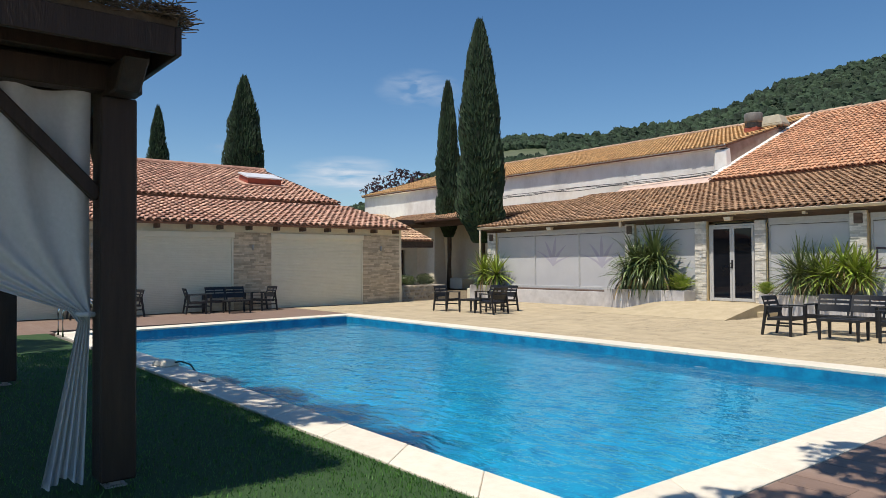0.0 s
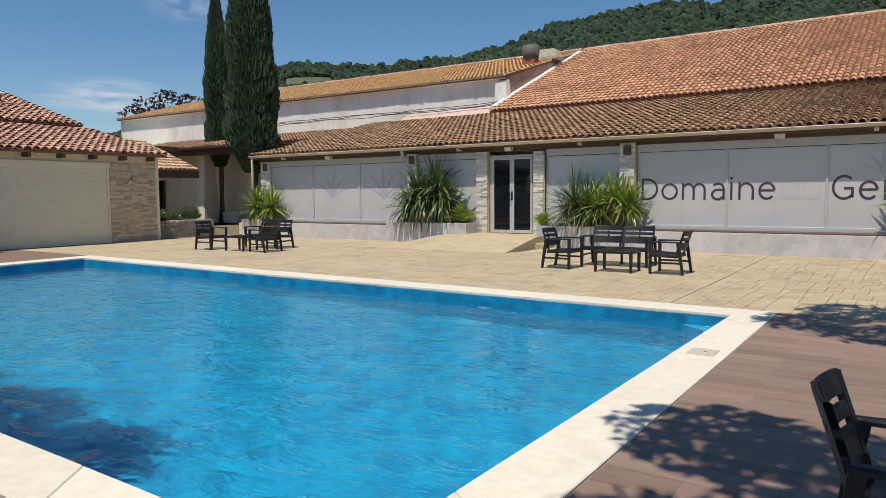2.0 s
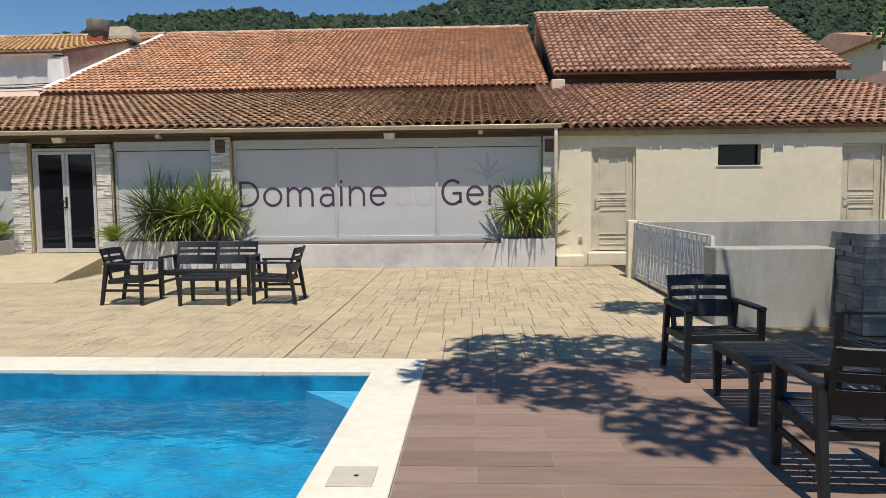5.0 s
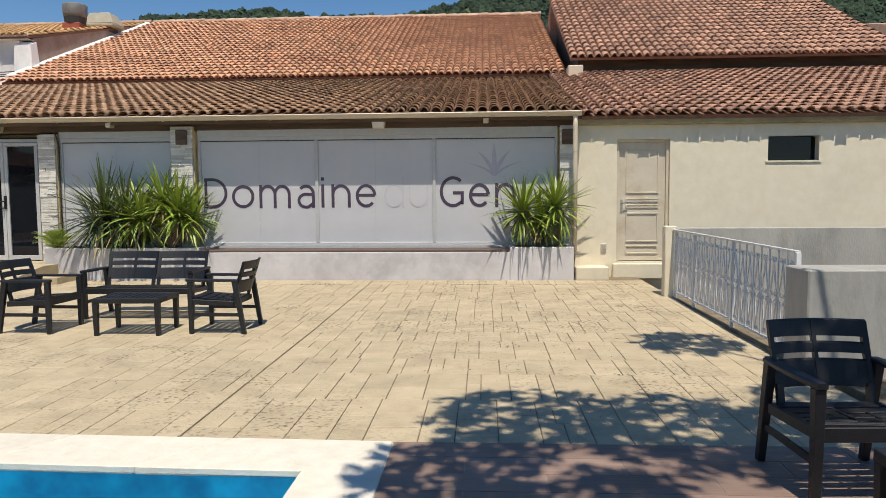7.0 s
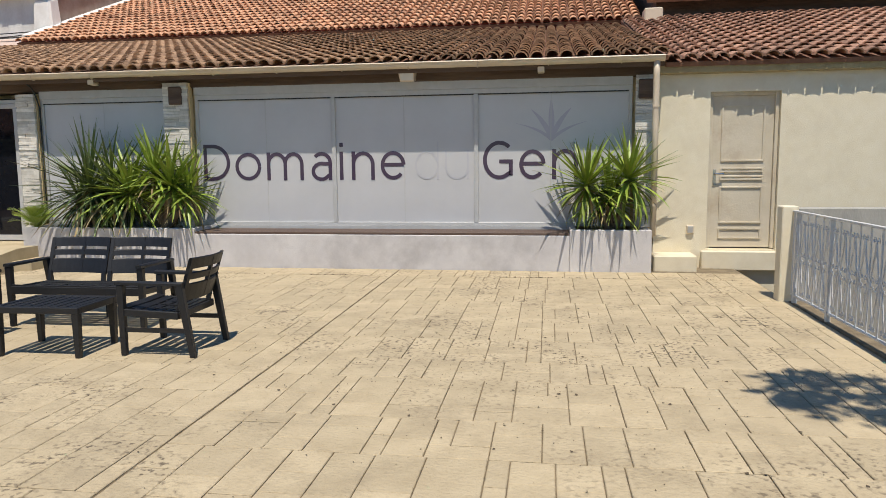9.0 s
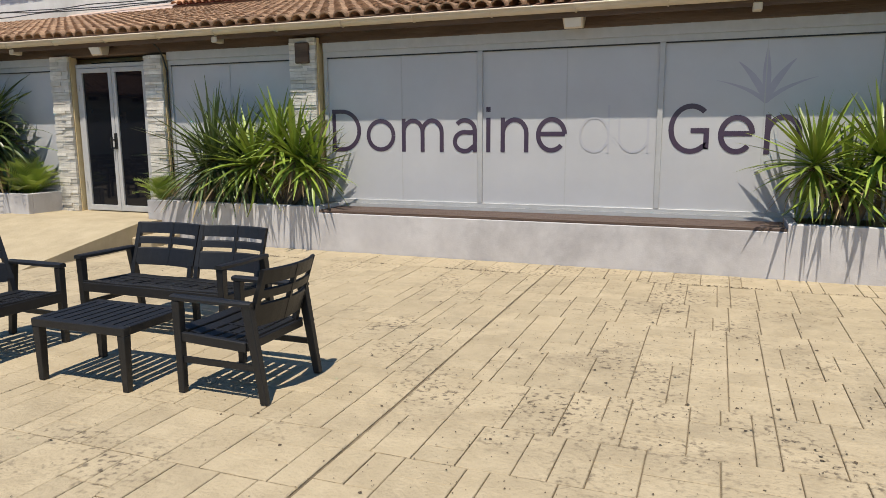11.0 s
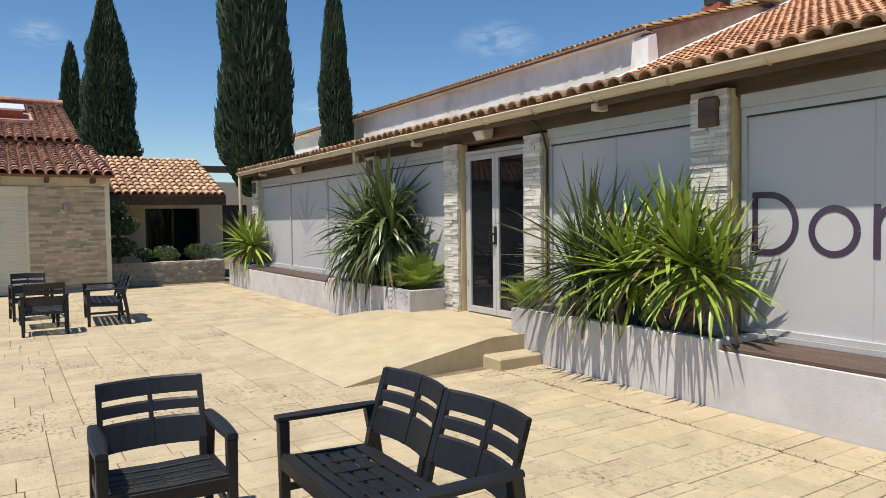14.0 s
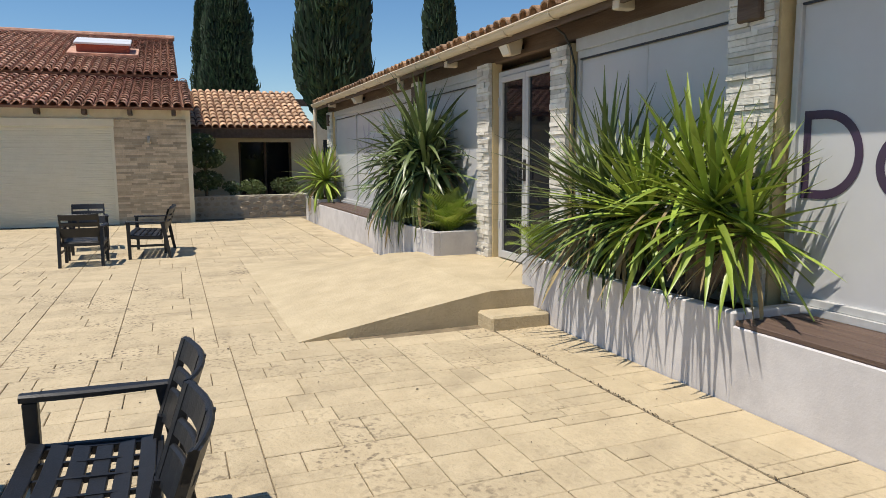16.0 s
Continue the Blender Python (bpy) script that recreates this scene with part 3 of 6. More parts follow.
def chimney(x, y, kind):
    c = thing("roof_vent", ("grey round metal vent on a red brick stack" if kind else "beige hooded vent box on a red brick stack"), "chimney", at=pose(x, y, 6.98))
    part("brick_stack", Shape().box(-0.3, 0.3, -0.3, 0.3, 0, 0.45), BRICK_RED, c, bevel=0.02)
    if kind:
        part("collar", Shape().tube([(0, 0, 0.45), (0, 0, 0.66)], [0.33, 0.36], 16), CABLE, c)
        part("drum", Shape().tube([(0, 0, 0.66), (0, 0, 0.76), (0, 0, 1.06), (0, 0, 1.10)], [0.36, 0.38, 0.40, 0.37], 20), mat("dull_grey_vent", (0.13, 0.125, 0.115), (0.20, 0.19, 0.175), 6, 0.6, 0.1, 30), c, smooth=True)
    else:
        part("neck", Shape().box(-0.34, 0.34, -0.34, 0.34, 0.45, 0.66), CABLE, c)
        s = Shape().hull([(-0.55, -0.42, 0.72), (0.55, -0.42, 0.72), (0.55, 0.42, 0.72), (-0.55, 0.42, 0.72)],
                         [(-0.36, -0.3, 1.12), (0.36, -0.3, 1.12), (0.36, 0.3, 1.12), (-0.36, 0.3, 1.12)])
        s.box(-0.55, 0.55, -0.42, 0.42, 0.62, 0.72)
        part("hood", s, mat("beige_vent_hood", (0.40, 0.36, 0.26), (0.48, 0.44, 0.33), 5, 0.6), c, bevel=0.02)


chimney(-11.0, 11.5, True)
chimney(-10.75, 12.9, False)

# ---- the long house: facade ----
ZT, ZS = 2.52, 0.60
wall = Shape()
for x0, x1, z0, z1 in ((-16.0, -15.5, 0, 2.86), (-9.32, -9.0, 0, 2.86), (-2.58, -2.16, 0, 2.86), (4.24, 4.55, 0, 2.86)):
    wall.box(x0, x1, 0.02, 0.28, z0, z1)
wall.box(-16.0, 4.55, 0.30, 0.5, 0.0, 2.92)
structure("wall_facade", wall, RENDER_OCHRE, "ochre rendered piers and back wall of the window front", "wall")
lint = Shape().box(-16.1, 4.5, -0.06, 0.26, 2.645, 2.84)
structure("lintel_beam", lint, WOOD_DARK, "long dark weathered timber beam over the windows", "beam", bevel=0.02)
soff = Shape().hull([(-16.2, -0.31, 2.77), (4.6, -0.31, 2.77), (4.6, 0.3, 2.91), (-16.2, 0.3, 2.91)], [(-16.2, -0.31, 2.80), (4.6, -0.31, 2.80), (4.6, 0.3, 2.945), (-16.2, 0.3, 2.945)])
structure("trim_soffit", soff, WOOD_DARK, "dark timber soffit boards", "trim")


def gutter():
    g = thing("roof_gutter", "long beige half-round roof gutter with brackets and downpipes", "gutter", kind="structure")
    s = Shape()
    x0, x1, yy, zz, r = -16.2, 4.6, -0.385, 2.86, 0.07
    prof = [(yy + rr * math.cos(a), zz + rr * math.sin(a)) for rr in (r, r - 0.01) for a in [math.pi + math.pi * k / 8 for k in range(9)]]
    prof = prof[:9] + prof[:8:-1]
    s.hull([(x0, p, q) for p, q in prof], [(x1, p, q) for p, q in prof])
    s.tube([(x0, yy - r, zz), (x1, yy - r, zz)], 0.013, 6)
    part("trough", s, GUTTER, g)
    x = x0 + 0.3
    while x < x1:
        b = Shape().tube([(x, yy + (r + 0.006) * math.cos(a), zz + (r + 0.006) * math.sin(a)) for a in [math.pi + math.pi * k / 8 for k in range(9)]], 0.007, 5)
        part("bracket", b, GUTTER, g)
        x += 0.95
    for xx in (-16.1, 4.5):
        part("downpipe", Shape().tube([(xx, -0.385, 2.80), (xx, -0.385, 2.62), (xx, -0.385, 2.0), (xx, -0.385, 0.5)], 0.042, 12), GUTTER, g, smooth=True)
        for zz2 in (0.9, 2.2):
            part("pipe_clip", Shape().tube([(xx, -0.385, zz2), (xx, -0.385, zz2 + 0.03)], 0.05, 12), GUTTER, g)


gutter()
cover = Shape().box(-16.2, 4.6, -0.345, -0.313, 2.74, 2.805)
structure("trim_fascia", cover, WOOD_DARK, "dark eave board behind the gutter", "trim")


strut = Shape().box(-9.43, -9.34, -0.36, -0.28, 2.60, 2.80)
structure("trim_eave_strut", strut, GUTTER, "short beige strut under the gutter", "trim", bevel=0.008)
for sx in (-14.6, -7.35, -3.6, 3.0):
    structure("trim_rafter_end", Shape().box(sx - 0.045, sx + 0.045, -0.36, -0.20, 2.70, 2.775), GUTTER, "beige painted rafter end under the gutter", "trim", bevel=0.008)
conduit = thing("power_cable", "black power cable dropping from the eave beside the window", "cable")
part("cable", Shape().tube([(-4.74, -0.30, 2.79), (-4.72, -0.16, 2.70), (-4.70, -0.10, 2.58), (-4.68, -0.06, 2.40), (-4.685, -0.06, 1.6), (-4.68, -0.06, 0.62)], 0.011, 6), CABLE, conduit, smooth=True)


def window(name, x0, x1, bars, z0=ZS, z1=ZT, halves=True, label="wide aluminium window with grey frosted film"):
    w = thing(name, label, "window", kind="structure")
    f = Shape()
    t = 0.05
    f.box(x0, x1, -0.03, 0.05, z1 - t, z1 + 0.02).box(x0, x1, -0.03, 0.05, z0, z0 + t).box(x0, x0 + t, -0.03, 0.05, z0 + t, z1 - t).box(x1 - t, x1, -0.03, 0.05, z0 + t, z1 - t)
    part("window_frame", f, ALU, w, bevel=0.004)
    part("head_box", Shape().box(x0, x1, -0.05, 0.05, z1 + 0.02, z1 + 0.14), ALU, w, bevel=0.006)
    part("head_seal", Shape().box(x0 + t, x1 - t, -0.028, -0.012, z1 - t - 0.014, z1 - t), BLACK, w)
    edges = [x0 + t] + list(bars) + [x1 - t]
    for b in bars:
        part("window_bar", Shape().box(b - 0.03, b + 0.03, -0.035, 0.05, z0 + t, z1 - t), ALU, w, bevel=0.004)
    for a, b in zip(edges, edges[1:]):
        part("pane", Shape().box(a, b, 0.0, 0.02, z0 + t, z1 - t - 0.014), FROST, w)
        if halves:
            m = (a + b) / 2
            part("film_seam", Shape().box(m - 0.006, m + 0.006, -0.003, 0.0, z0 + t, z1 - t - 0.02), ALU, w)
    return w


w1 = window("window_1", -15.48, -9.34, (-13.47, -11.37), halves=False)
w2 = window("window_2", -8.98, -6.88, ())
w3 = window("window_3", -4.69, -2.6, ())
w4 = window("window_4", -2.14, 4.24, (0.0, 2.09))


def arc(cx, cz, rx, rz, a0, a1, n=18):
    return [(cx + rx * math.cos(radians(a0 + (a1 - a0) * i / n)), cz + rz * math.sin(radians(a0 + (a1 - a0) * i / n))) for i in range(n + 1)]


def glyph(ch, x0, x1, z0, cap, h):
    """Centre lines of one letter; h is half the stroke."""
    w, xh = x1 - x0, cap * 0.765
    a, b, cx = x0 + h, x1 - h, (x0 + x1) / 2
    zc, rz, rx = z0 + xh / 2, xh / 2 - h, w / 2 - h
    if ch == "D":
        k = x0 + 0.36 * w
        return [[(a, z0), (a, z0 + cap)], [(a, z0 + cap - h)] + arc(k, z0 + cap / 2, b - k, cap / 2 - h, 90, -90) + [(a, z0 + h)]]
    if ch == "o":
        return [arc(cx, zc, rx, rz, 0, 360, 32)]
    if ch == "e":
        return [[(a, zc + 0.01), (b, zc + 0.01)], arc(cx, zc, rx, rz, 3, 318, 30)]
    if ch == "n":
        return [[(a, z0), (a, z0 + xh)], arc(cx, z0 + xh - 0.55 * w, rx, 0.55 * w - h, 170, 0) + [(b, z0)]]
    if ch == "u":
        return [[(b, z0 + xh), (b, z0)], [(a, z0 + xh)] + arc(cx, z0 + 0.55 * w, rx, 0.55 * w - h, 180, 350)]
    if ch == "m":
        q = w / 2
        one = arc(x0 + q / 2 + h / 2, z0 + xh - 0.6 * q, q / 2 - h / 2, 0.6 * q - h, 170, 0) + [(x0 + q, z0)]
        return [[(a, z0), (a, z0 + xh)], one, [(x + q - h, z) for x, z in one]]
    if ch == "a":
        return [[(b, z0), (b, z0 + 0.62 * xh)] + arc(cx, z0 + 0.62 * xh, rx, 0.38 * xh - h, 0, 140, 12),
                [(b, z0 + 0.58 * xh), (cx + 0.1 * w, z0 + 0.58 * xh)] + arc(cx, z0 + 0.31 * xh, rx, 0.28 * xh, 85, 290, 16) + [(b, z0 + 0.2 * xh)]]
    if ch == "i":
        return [[(cx, z0), (cx, z0 + xh)], [(cx, z0 + cap - 2.2 * h), (cx, z0 + cap)]]
    if ch == "d":
        return [[(b, z0), (b, z0 + cap)], arc(cx, zc, rx, rz, 0, 360, 32)]
    zc, rz = z0 + cap / 2, cap / 2 - h
    return [arc(cx + 0.05 * w, zc, w * 0.55 - h, rz, 48, 318, 30) + [(b, z0 + 0.1 * cap), (b, zc - 0.02)], [(b + h, zc - 0.02), (cx + 0.02, zc - 0.02)]]


def lettering(letters, z0, cap, stroke, material, parent):
    """One flat printed letter a part, drawn with strokes of even width."""
    for k, (ch, x0, x1) in enumerate(letters):
        sh = Shape()
        for q, line in enumerate(glyph(ch, x0, x1, z0, cap, stroke / 2)):
            pts = [Vector(p) for p in line]
            left, right = [], []
            for i, p in enumerate(pts):
                d = (pts[min(i + 1, len(pts) - 1)] - pts[max(i - 1, 0)]).normalized()
                n = Vector((-d.y, d.x)) * (stroke / 2)
                left.append((p.x + n.x, -0.004 - 0.0006 * q, p.y + n.y))
                right.append((p.x - n.x, -0.004 - 0.0006 * q, p.y - n.y))
            m = len(pts)
            sh.add(left + right, [(i, i + 1, m + i + 1, m + i) for i in range(m - 1)])
        part("letter", sh, material, parent)


lettering([("D", -2.05, -1.63), ("o", -1.55, -1.14), ("m", -1.05, -0.48), ("a", -0.36, -0.045), ("i", 0.075, 0.125), ("n", 0.255, 0.60), ("e", 0.69, 1.06)], 1.27, 0.54, 0.054, LETTER, w4)
lettering([("d", 1.20, 1.545), ("u", 1.64, 1.98)], 1.27, 0.54, 0.024, LETTER_PALE, w4)
lettering([("G", 2.185, 2.61), ("e", 2.70, 3.07), ("n", 3.16, 3.52)], 1.265, 0.545, 0.056, LETTER, w4)


def print_fan(parent, x, z, h, lean):
    """A printed fan of curved leaves on the film."""
    for k in range(5):
        a0 = radians(-55 + 27 * k + lean)
        s = Shape()
        n = 7
        pts = []
        for i in range(n):
            t = i / (n - 1)
            px = x + h * t * math.sin(a0) * (0.6 + 0.6 * t)
            pz = z + h * t * math.cos(a0) * (1.15 - 0.35 * t * abs(math.sin(a0)))
            w = 0.075 * h * math.sin(math.pi * min(t * 0.9 + 0.08, 1)) + 0.004
            pts.append((px, pz, w))
        s.add([(px - w, -0.001 - 0.0005 * k, pz) for px, pz, w in pts] + [(px + w, -0.001 - 0.0005 * k, pz) for px, pz, w in pts], [(i, i + n, i + n + 1, i + 1) for i in range(n - 1)])
        part("printed_leaf", s, LOGO, parent)


print_fan(w4, 3.15, 1.80, 0.5, 0)
print_fan(w1, -12.6, 1.35, 0.95, 8)
print_fan(w1, -10.4, 1.30, 0.95, 0)

# double entrance door
d1 = thing("door_1", "white aluminium double door with dark tinted glass, closed", "door", kind="structure")
DX0, DX1, DZ0, DZ1 = -6.46, -5.04, 0.335, 2.545
s = Shape()
s.box(DX0, DX1, -0.02, 0.06, DZ1 - 0.06, DZ1).box(DX0, DX0 + 0.06, -0.02, 0.06, DZ0, DZ1 - 0.06).box(DX1 - 0.06, DX1, -0.02, 0.06, DZ0, DZ1 - 0.06)
part("door_frame", s, ALU, d1, bevel=0.004)
mid = (DX0 + DX1) / 2
for a, b, hx in ((DX0 + 0.065, mid - 0.003, mid - 0.06), (mid + 0.003, DX1 - 0.065, mid + 0.06)):
    lf = Shape()
    t = 0.066
    lf.box(a, b, -0.035, 0.03, DZ1 - 0.065 - t, DZ1 - 0.065).box(a, b, -0.035, 0.03, DZ0 + 0.01, DZ0 + 0.01 + t * 1.3)
    lf.box(a, a + t, -0.035, 0.03, DZ0 + 0.01 + t * 1.3, DZ1 - 0.065 - t).box(b - t, b, -0.035, 0.03, DZ0 + 0.01 + t * 1.3, DZ1 - 0.065 - t)
    leafp = part("door_leaf", lf, ALU, d1, bevel=0.004)
    part("glass", Shape().box(a + t, b - t, -0.008, 0.008, DZ0 + 0.09, DZ1 - 0.13), DARK_GLASS, leafp)
    for hz in (DZ0 + 0.35, DZ1 - 0.4):
        hxx = a if a < mid - 0.2 else b
        part("hinge", Shape().tube([(hxx, -0.045, hz), (hxx, -0.045, hz + 0.1)], 0.012, 8), ALU, leafp)
hd = Shape().box(mid - 0.02, mid + 0.03, -0.05, -0.035, 1.28, 1.52)
hd.tube([(mid + 0.005, -0.05, 1.42), (mid + 0.005, -0.09, 1.42), (mid - 0.06, -0.09, 1.42)], 0.012, 8)
hd.tube([(mid - 0.03, -0.05, 1.3), (mid - 0.03, -0.1, 1.3), (mid - 0.03, -0.1, 1.46)], 0.012, 8)
part("door_handle", hd, BLACK, d1, "black door handle")
thr = Shape().box(DX0 - 0.35, DX1 + 0.35, -0.10, 0.3, 0.0, 0.33)
structure("door_sill", thr, RAMP, "concrete door threshold", "sill")
# added black sheet: the room's darkness is put into its colour
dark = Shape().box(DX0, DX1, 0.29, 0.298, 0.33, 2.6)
structure("wall_door_back", dark, BLACK, "black sheet standing in for the unlit interior behind the glass door", "wall")


def stone_pier(name, x0, x1, z0, z1, y0=-0.12, bracket=False):
    core = Shape().box(x0 + 0.02, x1 - 0.02, y0 + 0.03, 0.03, z0, z1)
    p = structure(name, core, MORTAR, "pier clad in cream split ledger stone", "pier")
    z = z0
    while z < z1 - 0.02:
        h = min(rng.choice((0.035, 0.045, 0.06)), z1 - z)
        x = x0
        while x < x1 - 0.01:
            w = rng.uniform(0.12, 0.3)
            e = x1 if x1 - (x + w) < 0.08 else x + w
            d = rng.uniform(0, 0.022)
            part("stone_strip", Shape().box(x + 0.0015, e - 0.0015, y0 - d, y0 + 0.03, z + 0.0015, z + h - 0.0015), LEDGE_STONE, p)
            x = e
        z += h
    side = Shape().box(x1 - 0.018, x1 + 0.012, y0 + 0.04, 0.04, z0, z1)
    part("rendered_side", side, RENDER_OCHRE, p)
    if bracket:
        part("beam_end", Shape().box((x0 + x1) / 2 - 0.09, (x0 + x1) / 2 + 0.11, y0 - 0.05, y0 + 0.02, z1 - 0.32, z1 - 0.06), WOOD_DARK, p, "sawn dark beam end", bevel=0.012)
    return p


stone_pier("pier_1", -15.95, -15.5, 0.6, 2.66, bracket=True)
stone_pier("pier_2", -9.34, -9.0, 0.6, 2.70, y0=-0.14, bracket=True)
stone_pier("pier_3", -6.86, -6.5, 0.3, 2.66)
stone_pier("pier_4", -5.03, -4.72, 0.3, 2.62)
stone_pier("pier_5", -2.58, -2.19, 0.55, 2.72, y0=-0.14, bracket=True)
stone_pier("pier_6", 4.27, 4.52, 0.6, 2.66, bracket=True)


def floodlight(x, z=2.71):
    f = thing("floodlight", "small beige outdoor floodlight fixed to the eave beam", "lamp", group="floodlights", at=pose(x, -0.20, z, 0, 0, 0))
    part("housing", Shape().hull([(-0.1, -0.06, -0.08), (0.1, -0.06, -0.08), (0.1, 0.06, -0.06), (-0.1, 0.06, -0.06)], [(-0.12, -0.13, 0.09), (0.12, -0.13, 0.09), (0.12, 0.08, 0.09), (-0.12, 0.08, 0.09)]),
         GUTTER, f, bevel=0.008)
    part("lens", Shape().hull([(-0.085, -0.072, -0.06), (0.085, -0.072, -0.06), (0.085, -0.066, -0.06), (-0.085, -0.066, -0.06)],
                              [(-0.10, -0.138, 0.07), (0.10, -0.138, 0.07), (0.10, -0.13, 0.07), (-0.10, -0.13, 0.07)]), mat("lamp_glass", (0.6, 0.6, 0.58), (0.65, 0.65, 0.62), 8, 0.15, 0), f)
    part("arm", Shape().box(-0.02, 0.02, 0.06, 0.15, 0.0, 0.05), BLACK, f)
    return f


for fx2 in (-12.55, -5.75, 1.15):
    floodlight(fx2)

# base wall with planters and timber ledge
def planter(name, x0, x1, y0, z1, y1=-0.02, label="rendered grey planter along the window front"):
    t = 0.09
    p = tagged(thing(name, label, "planter"))
    for b in ((x0, x1, y0, y0 + t), (x0, x0 + t, y0 + t, y1), (x1 - t, x1, y0 + t, y1)):
        part("planter_wall", Shape().box(*b, 0, z1), GREY_RENDER, p, bevel=0.008)
    part("soil", Shape().box(x0 + t, x1 - t, y0 + t, y1, 0.2, z1 - 0.1), mat("planter_soil", (0.05, 0.035, 0.025), (0.09, 0.06, 0.04), 20, 0.95, 0.6), p)
    return p


planter("planter", -16.5, -14.95, -0.60, 0.62)
planter("planter", -9.75, -6.86, -0.72, 0.63)
planter("planter", -4.7, -1.95, -0.60, 0.60)
planter("planter", 3.40, 4.46, -0.62, 0.60)
for i, (x0, x1) in enumerate(((-14.95, -9.75), (-1.95, 3.40))):
    structure("wall_base_%d" % (i + 1), Shape().box(x0, x1, -0.60, -0.02, 0, 0.52), GREY_RENDER, "low stained lilac-grey rendered wall under the windows", "wall", bevel=0.008)
    led = tagged(thing("timber_ledge", "brown timber slat ledge on the low wall", "ledge"))
    for k in range(4):
        part("slat", Shape().box(x0 + 0.01, x1 - 0.01, -0.59 + k * 0.135, -0.59 + k * 0.135 + 0.12, 0.52, 0.555), WOOD_LEDGE, led, bevel=0.006)
    structure("window_sill_%d" % (i + 1), Shape().box(x0, x1, -0.06, 0.02, 0.555, 0.60), ALU, "white metal window sill", "sill")
structure("window_sill_3", Shape().box(-9.0, -6.88, -0.05, 0.02, 0.4, 0.6).box(-4.69, -2.6, -0.05, 0.02, 0.4, 0.6), ALU, "white metal window sill", "sill")

# ramp to the door
rs = Shape()
NX, NY = 24, 14
RX0, RX1, RY0, RY1 = -9.3, -4.46, -2.8, -0.06


def ramp_z(x, y):
    rise = min(max((y - RY0) / 1.75, 0), 1)
    side = min(max((x - RX0) / 2.1, 0), 1)
    side = side * side * (3 - 2 * side)
    return max(gz(x, y) + 0.004, 0.325 * rise * side + 0.004 + gz(x, y) * (1 - rise))


top = [[(RX0 + (RX1 - RX0) * i / NX, RY0 + (RY1 - RY0) * j / NY) for j in range(NY + 1)] for i in range(NX + 1)]
rv = [(x, y, ramp_z(x, y)) for r in top for x, y in r]
rf = [(i * (NY + 1) + j, (i + 1) * (NY + 1) + j, (i + 1) * (NY + 1) + j + 1, i * (NY + 1) + j + 1) for i in range(NX) for j in range(NY)]
rs.add(rv, rf)
sidev = [(RX1, RY0 + (RY1 - RY0) * j / NY, ramp_z(RX1, RY0 + (RY1 - RY0) * j / NY)) for j in range(NY + 1)]
rs.add(sidev + [(x, y, -0.05) for x, y, z in sidev], [(j, j + NY + 1, j + NY + 2, j + 1) for j in range(NY)])
structure("ramp", rs, RAMP, "pale yellow concrete ramp rising to the entrance door", "ramp")
structure("step_1", Shape().box(-4.46, -4.14, -1.18, -0.605, 0.0, 0.165), RAMP, "small concrete step beside the ramp", "step", bevel=0.02)

# ---- right part: cream wall, doors, small window ----
BW0, BW1 = 4.56, 13.6
bw = Shape()
for x0, x1, z0, z1 in ((BW0, 5.27, 0, 2.75), (5.27, 6.17, 2.42, 2.75), (6.17, 7.82, -1.3, 2.75), (7.82, 8.67, 2.45, 2.75), (7.82, 8.67, -1.3, 2.03), (8.67, 10.28, -1.3, 2.75),
                       (10.28, 11.15, 2.44, 2.75), (11.15, BW1, -1.3, 2.75), (5.27, 6.17, -1.3, 0.29), (10.28, 11.15, -1.3, 0.3)):
    bw.box(x0, x1, 0.0, 0.22, z0, z1)
bw.box(BW0, BW1, 0.45, 0.6, -1.3, 2.85)
structure("wall_cream", bw, RENDER_WHITE, "cream rendered house wall with stains", "wall")
structure("wall_end_right", Shape().box(BW1, BW1 + 0.2, 0, 12, -1.3, 4.6), RENDER_WHITE, "cream end wall of the house", "wall")
structure("trim_cornice", Shape().box(BW0, BW1 + 0.3, -0.09, 0.0, 2.66, 2.78), mat("old_ochre_cornice", (0.30, 0.24, 0.12), (0.46, 0.38, 0.21), 4, 0.9, 0.3, stain=(0.25, 0.2, 0.12), stain_scale=2), "old ochre cornice under the tiles", "trim", bevel=0.015)


